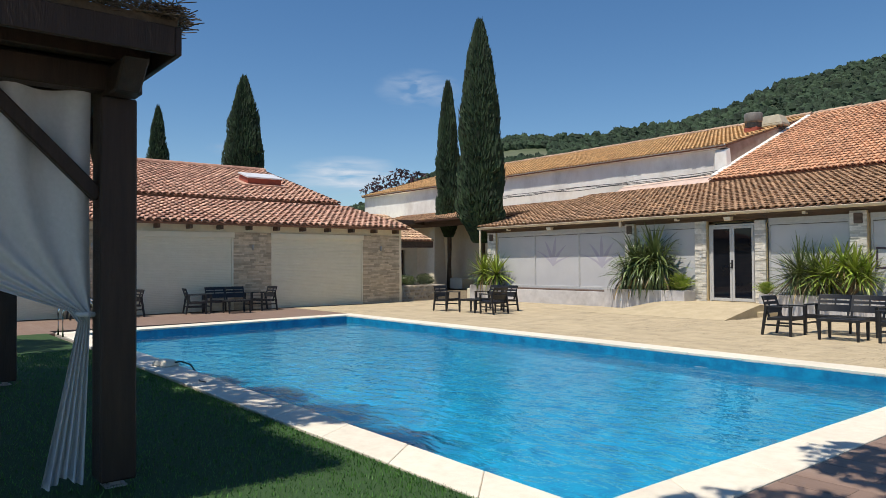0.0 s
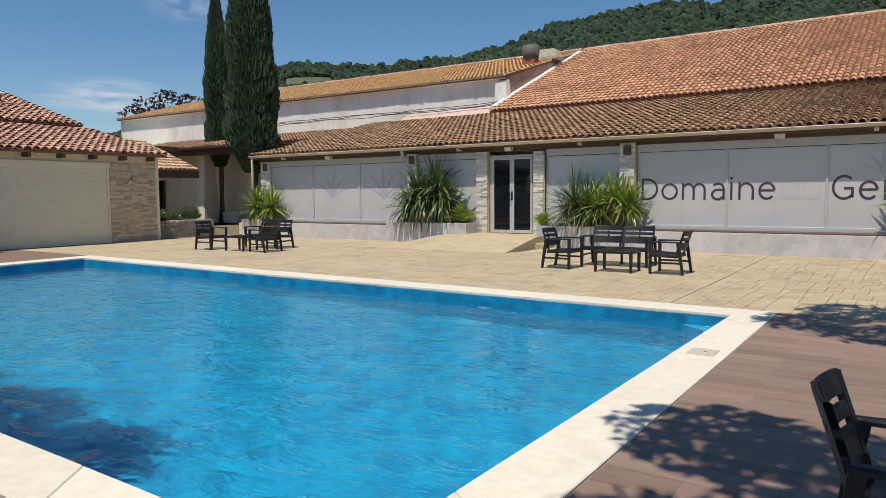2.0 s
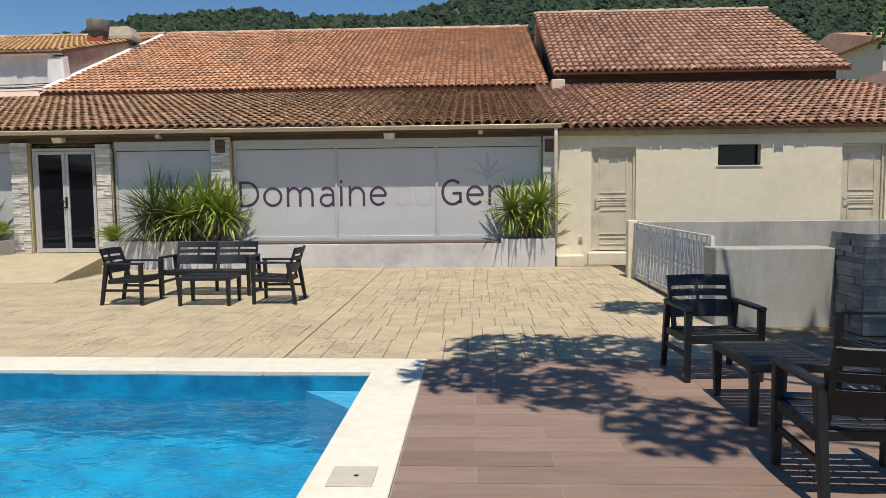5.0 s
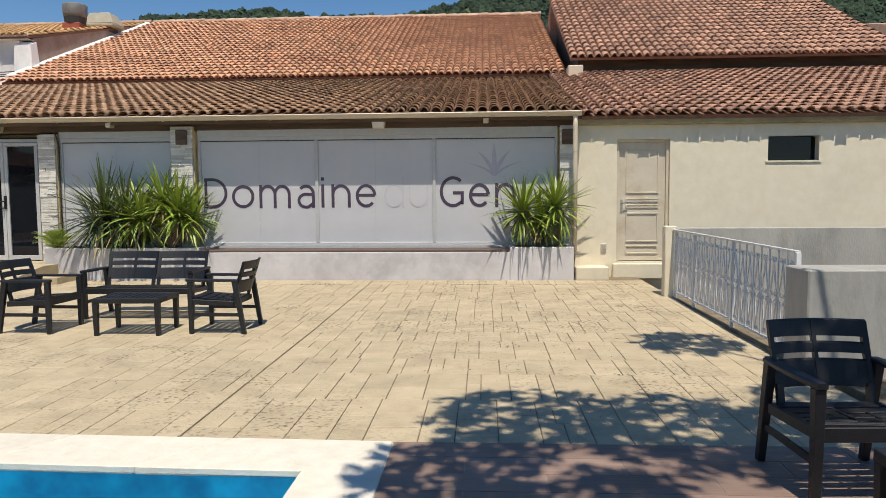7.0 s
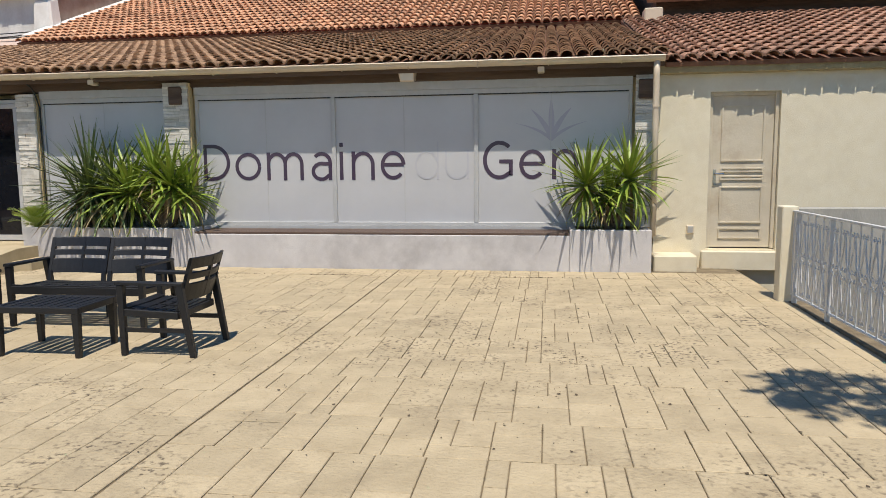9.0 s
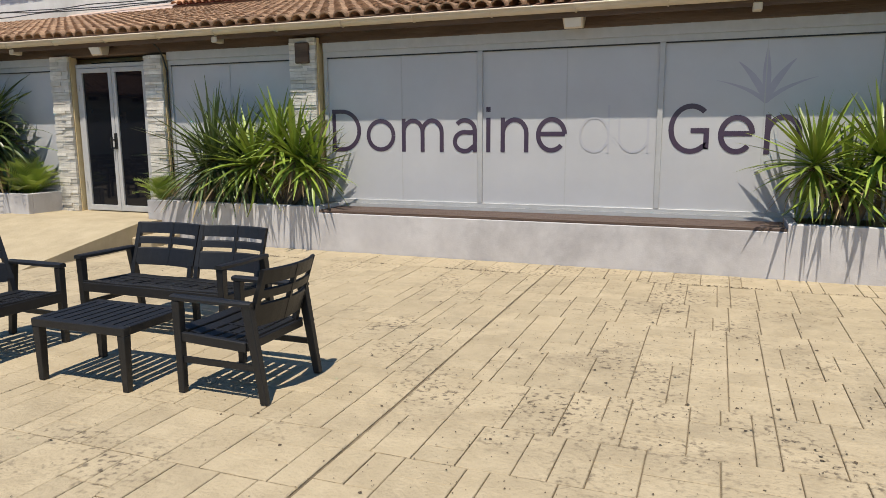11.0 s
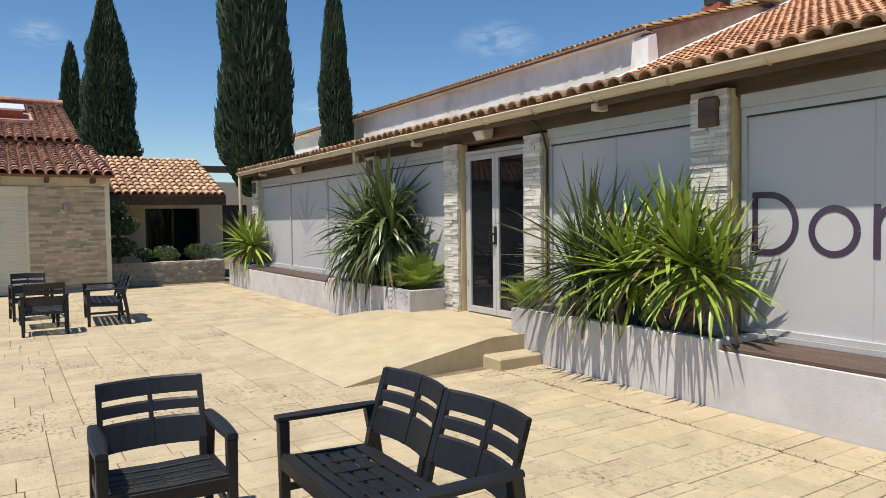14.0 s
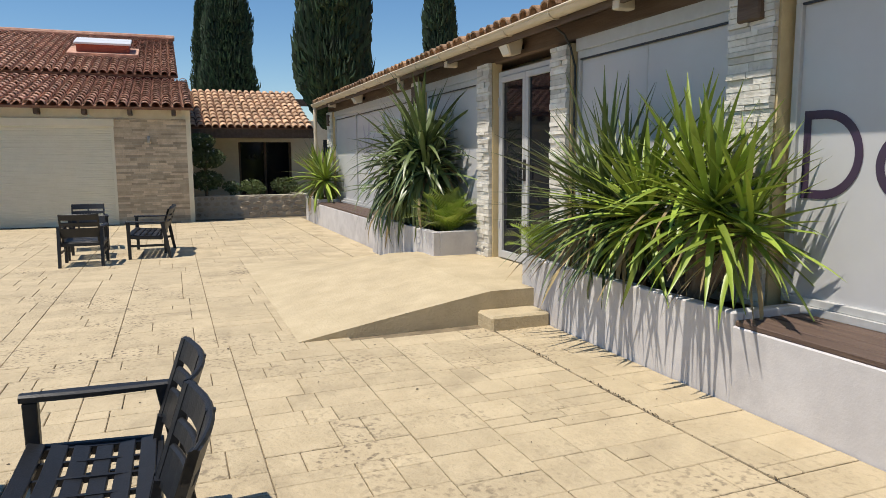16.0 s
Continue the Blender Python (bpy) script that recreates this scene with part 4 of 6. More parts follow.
def panel_door(name, x0, x1, z0, z1):
    d = thing(name, "old cream painted panel door, scuffed and closed", "door", kind="structure")
    fr = Shape().box(x0, x0 + 0.05, 0.05, 0.16, z0, z1).box(x1 - 0.05, x1, 0.05, 0.16, z0, z1).box(x0 + 0.05, x1 - 0.05, 0.05, 0.16, z1 - 0.05, z1)
    part("door_frame", fr, OLD_DOOR, d, bevel=0.004)
    leafd = part("door_leaf", Shape().box(x0 + 0.052, x1 - 0.052, 0.09, 0.135, z0 + 0.01, z1 - 0.052), OLD_DOOR, d)
    H = z1 - z0
    for a, b in ((0.06, 0.13), (0.16, 0.40), (0.44, 0.47), (0.49, 0.52), (0.56, 0.92)):
        px0, px1, pz0, pz1 = x0 + 0.17, x1 - 0.17, z0 + H * a, z0 + H * b
        s2 = Shape()
        w = 0.022
        s2.box(px0, px1, 0.074, 0.09, pz1 - w, pz1).box(px0, px1, 0.074, 0.09, pz0, pz0 + w).box(px0, px0 + w, 0.074, 0.09, pz0 + w, pz1 - w).box(px1 - w, px1, 0.074, 0.09, pz0 + w, pz1 - w)
        part("panel_moulding", s2, OLD_DOOR, leafd, bevel=0.003)
    hx = x0 + 0.10
    hs2 = Shape().box(hx - 0.02, hx + 0.02, 0.078, 0.09, z0 + 0.86, z0 + 1.08)
    hs2.tube([(hx, 0.08, z0 + 1.02), (hx, 0.03, z0 + 1.02), (hx + 0.11, 0.03, z0 + 1.02)], 0.011, 8)
    part("door_handle", hs2, CHROME, leafd, "metal lever handle")
    return d


panel_door("door_2", 5.27, 6.17, 0.30, 2.42)
panel_door("door_3", 10.28, 11.15, 0.30, 2.44)
w5 = thing("window_5", "small dark horizontal window in the cream wall", "window", kind="structure")
part("pane", Shape().box(7.82, 8.67, 0.16, 0.17, 2.03, 2.45), DARK_GLASS, w5)
part("window_sill", Shape().box(7.78, 8.71, -0.02, 0.16, 2.005, 2.03), RENDER_WHITE, w5)
jam = Shape().box(6.17, 6.24, -0.012, 0.0, 0.0, 2.44)
structure("trim_door_jamb", jam, RENDER_WHITE, "raised render strip beside the old door", "trim")
sk = thing("wall_socket", "small beige outdoor electric socket on the wall", "socket", at=pose(5.05, -0.03, 0.56))
part("socket_box", Shape().box(-0.05, 0.05, 0, 0.03, -0.06, 0.06), GUTTER, sk, bevel=0.006)
part("socket_cover", Shape().box(-0.035, 0.035, -0.01, 0, -0.045, 0.045), ZINC, sk, bevel=0.004)
structure("step_2", Shape().box(4.52, 5.08, -0.42, 0.0, 0, 0.24), RENDER_WHITE, "cream rendered plinth step at the wall foot", "step", bevel=0.015)
structure("step_3", Shape().box(5.2, 6.25, -0.08, 0.0, 0, 0.27), RENDER_WHITE, "cream plinth under the old door", "step", bevel=0.015)

# low walls and railing
structure("wall_low_far", Shape().box(5.72, 10.0, -1.9, -1.72, -1.3, 0.97).box(10.0, 10.2, -1.9, -1.72, -1.3, 0.97), GREY_WALL, "low stained grey parapet wall", "wall", bevel=0.01)
structure("wall_low_near", Shape().box(5.52, 6.82, -6.75, -6.32, -1.3, 0.86), GREY_WALL, "low weathered grey rendered wall", "wall", bevel=0.012)
structure("post_1", Shape().box(5.50, 5.66, -2.42, -2.24, -0.05, 1.02), RENDER_WHITE, "cream rendered railing post", "post", bevel=0.01)
structure("curb_rail", Shape().box(5.60, 5.75, -6.32, -2.42, -1.3, 0.03), CONCRETE_BASE, "concrete curb under the railing", "curb")
grey = Shape().box(6.84, 10.5, -7.3, -6.6, 0, 1.0)
gw = structure("wall_ledger", grey, MORTAR, "low wall clad in grey ledger stone", "wall")
ls = Shape()
z = 0.0
while z < 1.02:
    h = rng.choice((0.05, 0.07, 0.09))
    x = 6.82
    while x < 10.4:
        w = rng.uniform(0.2, 0.5)
        ls.box(x, x + w - 0.004, -7.3 - rng.uniform(0.005, 0.03), -7.28, z, min(z + h - 0.004, 1.04))
        x += w
    y = -7.3
    while y < -6.6:
        w = rng.uniform(0.15, 0.35)
        ls.box(6.84 - rng.uniform(0.005, 0.03), 6.85, y, min(y + w - 0.004, -6.6), z, min(z + h - 0.004, 1.04))
        y += w
    z += h
tagged(part("stone_strips", ls, LEDGE_GREY, gw), kind="stuff")


def railing():
    r = thing("railing", "white wrought iron railing with scrolled diamond bars", "railing")
    y0, y1, x = -2.42, -6.32, 5.62
    z0, z1 = 0.10, 0.96
    part("top_rail", Shape().box(x - 0.022, x + 0.022, y1, y0, z1, z1 + 0.018), IRON, r)
    part("bottom_rail", Shape().box(x - 0.015, x + 0.015, y1, y0, z0, z0 + 0.015), IRON, r)
    n = 20
    step = (y0 - y1) / n
    bar = Shape().tube([(0, 0, z0 + 0.015), (0, 0, z1)], 0.0085, 6).mesh("baluster", IRON)
    lyre = Shape()
    for sgn in (-1, 1):
        lyre.tube([(0, sgn * d, z) for d, z in ((0.004, 0.86), (0.012, 0.78), (0.040, 0.66), (0.066, 0.57), (0.070, 0.52), (0.062, 0.46), (0.036, 0.36), (0.012, 0.24), (0.004, 0.14))], 0.0075, 5)
        for zc, off, rr2, a0 in ((0.865, 0.030, 0.024, -60), (0.545, 0.036, 0.022, 90), (0.475, 0.036, 0.022, 0), (0.165, 0.030, 0.022, 60)):
            lyre.tube([(0, sgn * (off + rr2 * (1 - 0.05 * k) * math.cos(radians(a0 + 45 * k))), zc + rr2 * (1 - 0.05 * k) * math.sin(radians(a0 + 45 * k))) for k in range(9)], 0.006, 4)
    lyre_mesh = lyre.mesh("scroll_bar", IRON)
    for k in range(n + 1):
        part("baluster", bar, IRON, r).location = (x, y1 + k * step, 0)
        if k < n:
            part("scroll_bar", lyre_mesh, IRON, r).location = (x, y1 + (k + 0.5) * step, 0)
    for k in (0, 8, 15, 19.5):
        part("rail_post", Shape().box(x - 0.02, x + 0.02, y1 + k * step - 0.02, y1 + k * step + 0.02, 0.0, z1), IRON, r)


railing()

# ---- the low house with roller shutters ----
LX = -17.5
lw = Shape()
lw.box(-30, LX - 0.12, -24, -3.34, 0, 2.86)
structure("wall_shutter_house", lw, RENDER_WHITE, "cream rendered low house behind the roller shutters", "wall")
lroof = tile_roof("roof_shutter_low", (LX + 0.42, -24.0, 2.80), (0, 1, 0), Vector((-1, 0, 0.24)), 20.85, 4.75, TILE_PINK, "low roof of pinkish red clay tiles", pitch=0.24)
tile_roof("roof_shutter_high", (-21.75, -24.0, 4.06), (0, 1, 0), Vector((-1, 0, 0.285)), 20.6, 8.05, TILE_PINK, "upper roof of pinkish red clay tiles", pitch=0.24)
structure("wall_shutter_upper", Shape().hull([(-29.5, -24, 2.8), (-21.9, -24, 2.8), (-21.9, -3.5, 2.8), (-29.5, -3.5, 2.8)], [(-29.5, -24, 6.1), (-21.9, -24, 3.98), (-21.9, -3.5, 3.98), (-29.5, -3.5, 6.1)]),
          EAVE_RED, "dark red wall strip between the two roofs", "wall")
structure("ridge_shutter", Shape().tube([(-29.45, -24, 6.36), (-29.45, -3.35, 6.36)], 0.11, 8), TILE_PINK, "ridge tiles of the low house", "roof")
structure("trim_shutter_fascia", Shape().box(LX - 0.12, LX - 0.02, -24, -3.34, 2.55, 2.86), RENDER_WHITE, "cream strip under the tiles", "trim")
tails = thing("rafter_tails", "row of dark brown rafter tails under the eave", "rafters", kind="structure")
yy = -3.6
while yy > -24:
    part("rafter_tail", Shape().box(LX - 0.1, LX + 0.34, yy - 0.05, yy + 0.05, 2.62, 2.76), WOOD_DARK, tails, bevel=0.01)
    yy -= 0.98


def ledger(name, y0, y1):
    p = structure(name, Shape().box(LX - 0.12, LX - 0.02, y0, y1, 0, 2.55), MORTAR, "wall panel of tan split ledger stone", "wall")
    s = Shape()
    z = 0.0
    while z < 2.54:
        h = rng.choice((0.045, 0.06, 0.075))
        y = y0
        while y < y1 - 0.01:
            w = rng.uniform(0.15, 0.42)
            e = y1 if y1 - (y + w) < 0.1 else y + w
            s.box(LX - 0.03, LX + rng.uniform(0.0, 0.02), y + 0.002, e - 0.002, z + 0.002, min(z + h, 2.55) - 0.002)
            y = e
        z += h
    tagged(part("stone_strips", s, LEDGE_TAN, p), kind="stuff")


def roller(name, y0, y1):
    w = thing(name, "closed cream metal roller shutter", "shutter", kind="structure")
    a, b = (LX - 0.06, LX - 0.045)
    slat = Shape().hull([(a, y0 + 0.05, 0), (b, y0 + 0.05, 0.008), (b, y1 - 0.05, 0.008), (a, y1 - 0.05, 0)],
                        [(a, y0 + 0.05, 0.052), (b, y0 + 0.05, 0.044), (b, y1 - 0.05, 0.044), (a, y1 - 0.05, 0.052)]).mesh("shutter_slat", SHUTTER)
    for k in range(42):
        part("shutter_slat", slat, SHUTTER, w).location = (0, 0, 0.06 + 0.055 * k)
    part("backing", Shape().box(LX - 0.08, LX - 0.058, y0 + 0.05, y1 - 0.05, 0.0, 2.4), SHUTTER, w)
    part("guide", Shape().box(LX - 0.08, LX - 0.01, y0, y0 + 0.06, 0, 2.40), SHUTTER, w)
    part("guide", Shape().box(LX - 0.08, LX - 0.01, y1 - 0.06, y1, 0, 2.40), SHUTTER, w)
    part("shutter_box", Shape().box(LX - 0.10, LX + 0.04, y0 - 0.02, y1 + 0.02, 2.36, 2.55), SHUTTER, w, bevel=0.012)


ledger("wall_ledger_1", -4.97, -3.33)
ledger("wall_ledger_2", -9.94, -8.62)
ledger("wall_ledger_3", -14.95, -13.60)
roller("shutter_1", -8.62, -4.97)
roller("shutter_2", -13.60, -9.94)
roller("shutter_3", -18.6, -14.95)
structure("wall_shutter_side", Shape().box(-30, LX, -3.34, -3.22, 0, 2.86), RENDER_WHITE, "cream side wall of the low house", "wall")
for ly in (-4.2, -9.3, -14.2):
    l = thing("wall_lamp", "small dark cylindrical wall lamp on the stone", "lamp", group="wall lamps", at=pose(LX + 0.02, ly, 2.05))
    part("tube", Shape().tube([(0.05, 0, -0.09), (0.05, 0, 0.09)], 0.035, 10), ZINC, l, smooth=True)
    part("wall_plate", Shape().box(0, 0.02, -0.03, 0.03, -0.05, 0.05), ZINC, l)
sky_w = thing("roof_skylight", "raised white roof skylight on red flashing", "skylight", at=pose(-25.1, -5.6, 5.13, 0, 15.9, 0))
part("flashing", Shape().box(-0.75, 0.75, -1.05, 1.05, -0.05, 0.05), TILE_PINK, sky_w)
part("upstand", Shape().box(-0.5, 0.5, -0.78, 0.78, 0.05, 0.30), BRICK_RED, sky_w)
part("glass_cover", Shape().box(-0.56, 0.0, -0.84, 0.84, 0.30, 0.37).box(0.01, 0.56, -0.84, 0.84, 0.30, 0.37), mat("white_skylight", (0.70, 0.71, 0.72), (0.76, 0.77, 0.78), 4, 0.3), sky_w, bevel=0.01)

# back house, passage and column
tile_roof("roof_back_house", (-20.0, -3.2, 2.46), (0, 1, 0), Vector((-1, 0, 0.36)), 3.5, 4.0, TILE_ROSY, "roof of the back house in ochre clay tiles")
structure("beam_back_house", Shape().box(-20.3, -20.0, -3.2, 0.3, 2.18, 2.42), WOOD_DARK, "dark eave beam of the back house", "beam")
bh = Shape().box(-21.9, -21.6, -3.2, -1.75, 0, 2.6).box(-21.9, -21.6, -0.12, 0.6, 0, 2.6).box(-21.9, -21.6, -1.75, -0.12, 0, 0.12).box(-21.9, -21.6, -1.75, -0.12, 2.1, 2.6).box(-25, -21.9, -3.2, -3.0, 0, 3.2)
structure("wall_back_house", bh, RENDER_WHITE, "cream wall of the back house", "wall")
w6 = thing("window_6", "tall dark brown glazed door of the back house", "window", kind="structure")
part("pane", Shape().box(-21.8, -21.78, -1.7, -0.17, 0.12, 2.1), DARK_GLASS, w6)
part("window_frame", Shape().box(-21.78, -21.7, -1.75, -1.68, 0.12, 2.1).box(-21.78, -21.7, -0.19, -0.12, 0.12, 2.1).box(-21.78, -21.7, -0.97, -0.90, 0.12, 2.1), WOOD_DARK, w6)
rub = structure("wall_rubble", Shape().box(-18.95, -18.63, -3.2, -0.15, -0.05, 0.58).box(-20.5, -18.95, -0.5, -0.15, -0.05, 0.58), MORTAR, "low rubble stone garden wall", "wall")
for r in range(4):
    y = -3.2 + rng.uniform(0, 0.1)
    while y < -0.3:
        w, h = rng.uniform(0.14, 0.34), rng.uniform(0.10, 0.15)
        zc, yc = 0.08 + r * 0.145, y + w / 2
        n = 7
        ringp = [(yc + w * 0.48 * math.cos(2 * math.pi * k / n) * rng.uniform(0.85, 1.05), zc + h * 0.5 * math.sin(2 * math.pi * k / n) * rng.uniform(0.85, 1.05)) for k in range(n)]
        s = Shape().hull([(-18.66, a, b) for a, b in ringp], [(-18.63 + 0.03, yc + (a - yc) * 0.8, zc + (b - zc) * 0.8) for a, b in ringp])
        part("stone", s, RUBBLE, rub)
        y += w + 0.015
pas = Shape().box(-36, -33, -2.5, 3.2, 0, 3.4).box(-36, -33, 4.8, 8.2, 0, 3.6).box(-36, -33, 3.2, 4.8, 2.5, 3.6).box(-36, -22, 8.0, 8.3, 0, 4.4)
structure("wall_passage", pas, RENDER_WHITE, "white walls of the shaded passage", "wall")
structure("door_4", Shape().box(-33.3, -33.1, 3.2, 4.8, 0, 2.5), mat("dark_blue_door", (0.02, 0.025, 0.04), (0.03, 0.035, 0.05), 4, 0.6), "dark blue doorway at the end of the passage", "door")
structure("column_1", Shape().hull([(-28.0, 5.95, 0), (-27.2, 5.95, 0), (-27.2, 6.95, 0), (-28.0, 6.95, 0)], [(-27.85, 6.2, 3.7), (-27.35, 6.2, 3.7), (-27.35, 6.85, 3.7), (-27.85, 6.85, 3.7)]), RENDER_WHITE,
          "tapered white rendered column carrying the porch roof", "column", bevel=0.03)
structure("beam_passage", Shape().box(-33, -17, 5.6, 5.85, 3.55, 3.85).box(-28.0, -27.6, 0.3, 7.8, 3.7, 3.95), WOOD_DARK, "dark porch beams", "beam")
tile_roof("roof_passage", (-33.0, 4.9, 3.85), (1, 0, 0), slope(3.2, 0.7), 17.0, 3.3, TILE_BROWN, "low porch roof of brown tiles")
structure("planter_court", Shape().box(-28.4, -25.5, 4.6, 7.7, 0, 0.0).box(-27.0, -25.9, 7.0, 7.8, 0, 0.6).box(-17.4, -16.6, 0.02, 0.7, 0, 0.45), RENDER_WHITE, "white rendered tree planters", "planter", bevel=0.02)


# ---- garden furniture ----
def curved_back(w, zs, lean, bow, thick=0.024, y0=0.17, z0=0.36):
    """Slats of a leaning backrest, bowed in plan; zs: pairs of lower and upper heights."""
    out = []
    n = 8

    def at(u, z, off):
        return Vector((u * w / 2, y0 + (z - z0) * lean + bow * (1 - u * u) + off, z))
    for a, b in zs:
        us = [-1 + 2 * i / n for i in range(n + 1)]
        out.append(Shape().loft([[at(u, a, 0), at(u, a, thick), at(u, b - 0.008, thick), at(u, b, thick * 0.6), at(u, b, thick * 0.3), at(u, b - 0.008, 0)] for u in us]))
    posts = []
    for u0, u1 in ((-1, -0.9), (-0.04, 0.04), (0.9, 1)):
        lo, hi = zs[0][0], zs[-1][1] - 0.004
        posts.append(Shape().hull([at(u0, lo, -0.004), at(u1, lo, -0.004), at(u1, lo, thick + 0.002), at(u0, lo, thick + 0.002)], [at(u0, hi, -0.004), at(u1, hi, -0.004), at(u1, hi, thick + 0.002), at(u0, hi, thick + 0.002)]))
    return out, posts


def seat_slats(t, w, seats):
    """Long slats across the seat, dished from front to back, on ribs that run under them."""
    def height(y):
        a = (y + 0.29) / 0.49
        return 0.387 - 0.034 * math.sin(math.pi * a * 0.9) - 0.02 * a
    for k in range(6):
        ya = -0.29 + 0.0825 * k
        yb = ya + 0.062
        rings = []
        for i in range(2 * seats + 1):
            x = -w / 2 + w * i / (2 * seats)
            dip = 0.006 * math.sin(math.pi * ((i / 2) % 1.0))
            za, zb = height(ya) - dip, height(yb) - dip
            rings.append([(x, ya, za - 0.02), (x, yb, zb - 0.02), (x, yb, zb - 0.003), (x, yb - 0.004, zb), (x, ya + 0.004, za), (x, ya, za - 0.003)])
        part("seat_slat", Shape().loft(rings), RESIN, t)
    for k in range(4 * seats + 1):
        x = -w / 2 + w * k / (4 * seats)
        part("seat_rib", Shape().bar((x, -0.265, 0.346), (x, 0.19, 0.325), 0.034 if k % 4 == 0 else 0.016, 0.018), RESIN, t)


def seating(name, label, category, group, w, seats):
    t = thing(name, label, category, group)
    hw = w / 2 - 0.025
    fr = Shape().box(-hw, hw, -0.295, -0.255, 0.30, 0.37).box(-hw, hw, 0.18, 0.21, 0.29, 0.34)
    for sx2 in (-1, 1):
        fr.bar((sx2 * hw, -0.27, 0.335), (sx2 * hw, 0.2, 0.315), 0.03, 0.055)
    part("seat_frame", fr, RESIN, t, bevel=0.004)
    seat_slats(t, w - 0.09, seats)
    for sx2 in (-1, 1):
        x = sx2 * hw
        part("leg", Shape().hull([(x - 0.021, -0.292, 0), (x + 0.021, -0.292, 0), (x + 0.021, -0.248, 0), (x - 0.021, -0.248, 0)],
                                 [(x - 0.026, -0.30, 0.545), (x + 0.026, -0.30, 0.545), (x + 0.026, -0.245, 0.545), (x - 0.026, -0.245, 0.545)]), RESIN, t, bevel=0.004)
        part("leg", Shape().hull([(x - 0.021, 0.285, 0), (x + 0.021, 0.285, 0), (x + 0.021, 0.33, 0), (x - 0.021, 0.33, 0)],
                                 [(x - 0.024, 0.185, 0.555), (x + 0.024, 0.185, 0.555), (x + 0.024, 0.245, 0.555), (x - 0.024, 0.245, 0.555)]), RESIN, t, bevel=0.004)
        rings = []
        for i in range(9):
            a = i / 8
            wa, ya, zt = 0.026 + 0.013 * math.sin(math.pi * a), -0.31 + 0.56 * a, 0.577 - 0.006 * a
            rings.append([(x - wa, ya, 0.548), (x + wa, ya, 0.548), (x + wa, ya, zt - 0.008), (x + wa * 0.6, ya, zt), (x - wa * 0.6, ya, zt), (x - wa, ya, zt - 0.008)])
        arm = Shape().loft(rings)
        part("armrest", arm, RESIN, t)
        part("stretcher", Shape().bar((x, -0.26, 0.20), (x, 0.26, 0.20), 0.018, 0.035), RESIN, t)
    bw2 = (w - 0.08) / seats
    for k in range(seats):
        off = -w / 2 + 0.04 + bw2 * (k + 0.5)
        slats, posts = curved_back(bw2 - 0.01, ((0.42, 0.555), (0.585, 0.64), (0.668, 0.755)), 0.34, 0.055)
        b = part("backrest", Shape().add([(x + off, y, z) for x, y, z in slats[0].v], slats[0].f), RESIN, t)
        for s in slats[1:]:
            part("back_slat", Shape().add([(x + off, y, z) for x, y, z in s.v], s.f), RESIN, b)
        for s in posts:
            part("back_post", Shape().add([(x + off, y, z) for x, y, z in s.v], s.f), RESIN, b)
        for e in (-1, 1):
            xe = off + e * (bw2 / 2 - 0.03)
            part("back_support", Shape().bar((xe, 0.175, 0.32), (xe, 0.205, 0.44), 0.035, 0.03, up=(0, 1, 0)), RESIN, b)
    if seats > 1:
        part("leg", Shape().box(-0.02, 0.02, 0.18, 0.22, 0, 0.31), RESIN, t)
    return t


def low_table(group):
    t = thing("coffee_table", "low anthracite resin slatted coffee table", "table", group)
    W, D, H2 = 0.73, 0.53, 0.385
    fr = Shape().box(-W / 2, W / 2, -D / 2, -D / 2 + 0.05, H2 - 0.05, H2).box(-W / 2, W / 2, D / 2 - 0.05, D / 2, H2 - 0.05, H2)
    fr.box(-W / 2, -W / 2 + 0.045, -D / 2 + 0.05, D / 2 - 0.05, H2 - 0.05, H2).box(W / 2 - 0.045, W / 2, -D / 2 + 0.05, D / 2 - 0.05, H2 - 0.05, H2)
    part("tabletop_frame", fr, RESIN, t, bevel=0.004)
    n = 8
    for k in range(n):
        a = -W / 2 + 0.05 + (W - 0.1) * k / n
        part("slat", Shape().box(a + 0.008, a + (W - 0.1) / n - 0.008, -D / 2 + 0.048, D / 2 - 0.048, H2 - 0.022, H2 - 0.003), RESIN, t)
    for sx2 in (-1, 1):
        for sy2 in (-1, 1):
            x, y = sx2 * (W / 2 - 0.03), sy2 * (D / 2 - 0.03)
            part("leg", Shape().hull([(x - 0.021, y - 0.021, 0), (x + 0.021, y - 0.021, 0), (x + 0.021, y + 0.021, 0), (x - 0.021, y + 0.021, 0)],
                                     [(x - 0.028, y - 0.028, H2 - 0.05), (x + 0.028, y - 0.028, H2 - 0.05), (x + 0.028, y + 0.028, H2 - 0.05), (x - 0.028, y + 0.028, H2 - 0.05)]), RESIN, t, bevel=0.003)
    return t


chair0 = seating("garden_armchair", "anthracite resin garden armchair with slatted seat and slotted back", "chair", "garden armchairs", 0.62, 1)
sofa0 = seating("garden_bench", "anthracite resin two-seat garden bench with slotted backs", "bench", "garden benches", 1.26, 2)
table0 = low_table("coffee tables")
spots = {"chair": [(0.08, -4.82, -90), (-2.0, -4.87, 88), (-10.37, -5.0, -92), (-12.4, -5.12, 95), (-16.8, -11.45, 170), (-16.8, -9.2, 8), (-16.8, -13.35, 10), (-16.9, -14.6, 178),
                   (4.77, -8.86, 3), (4.75, -11.1, 178), (3.86, -14.78, 92)],
         "sofa": [(-1.18, -4.015, 0), (-11.25, -4.08, -3), (-16.95, -10.35, 90), (5.85, -9.95, -90)],
         "table": [(-0.845, -4.99, 1), (-11.25, -5.05, 2), (-16.25, -10.35, 90), (4.84, -9.84, 90)]}
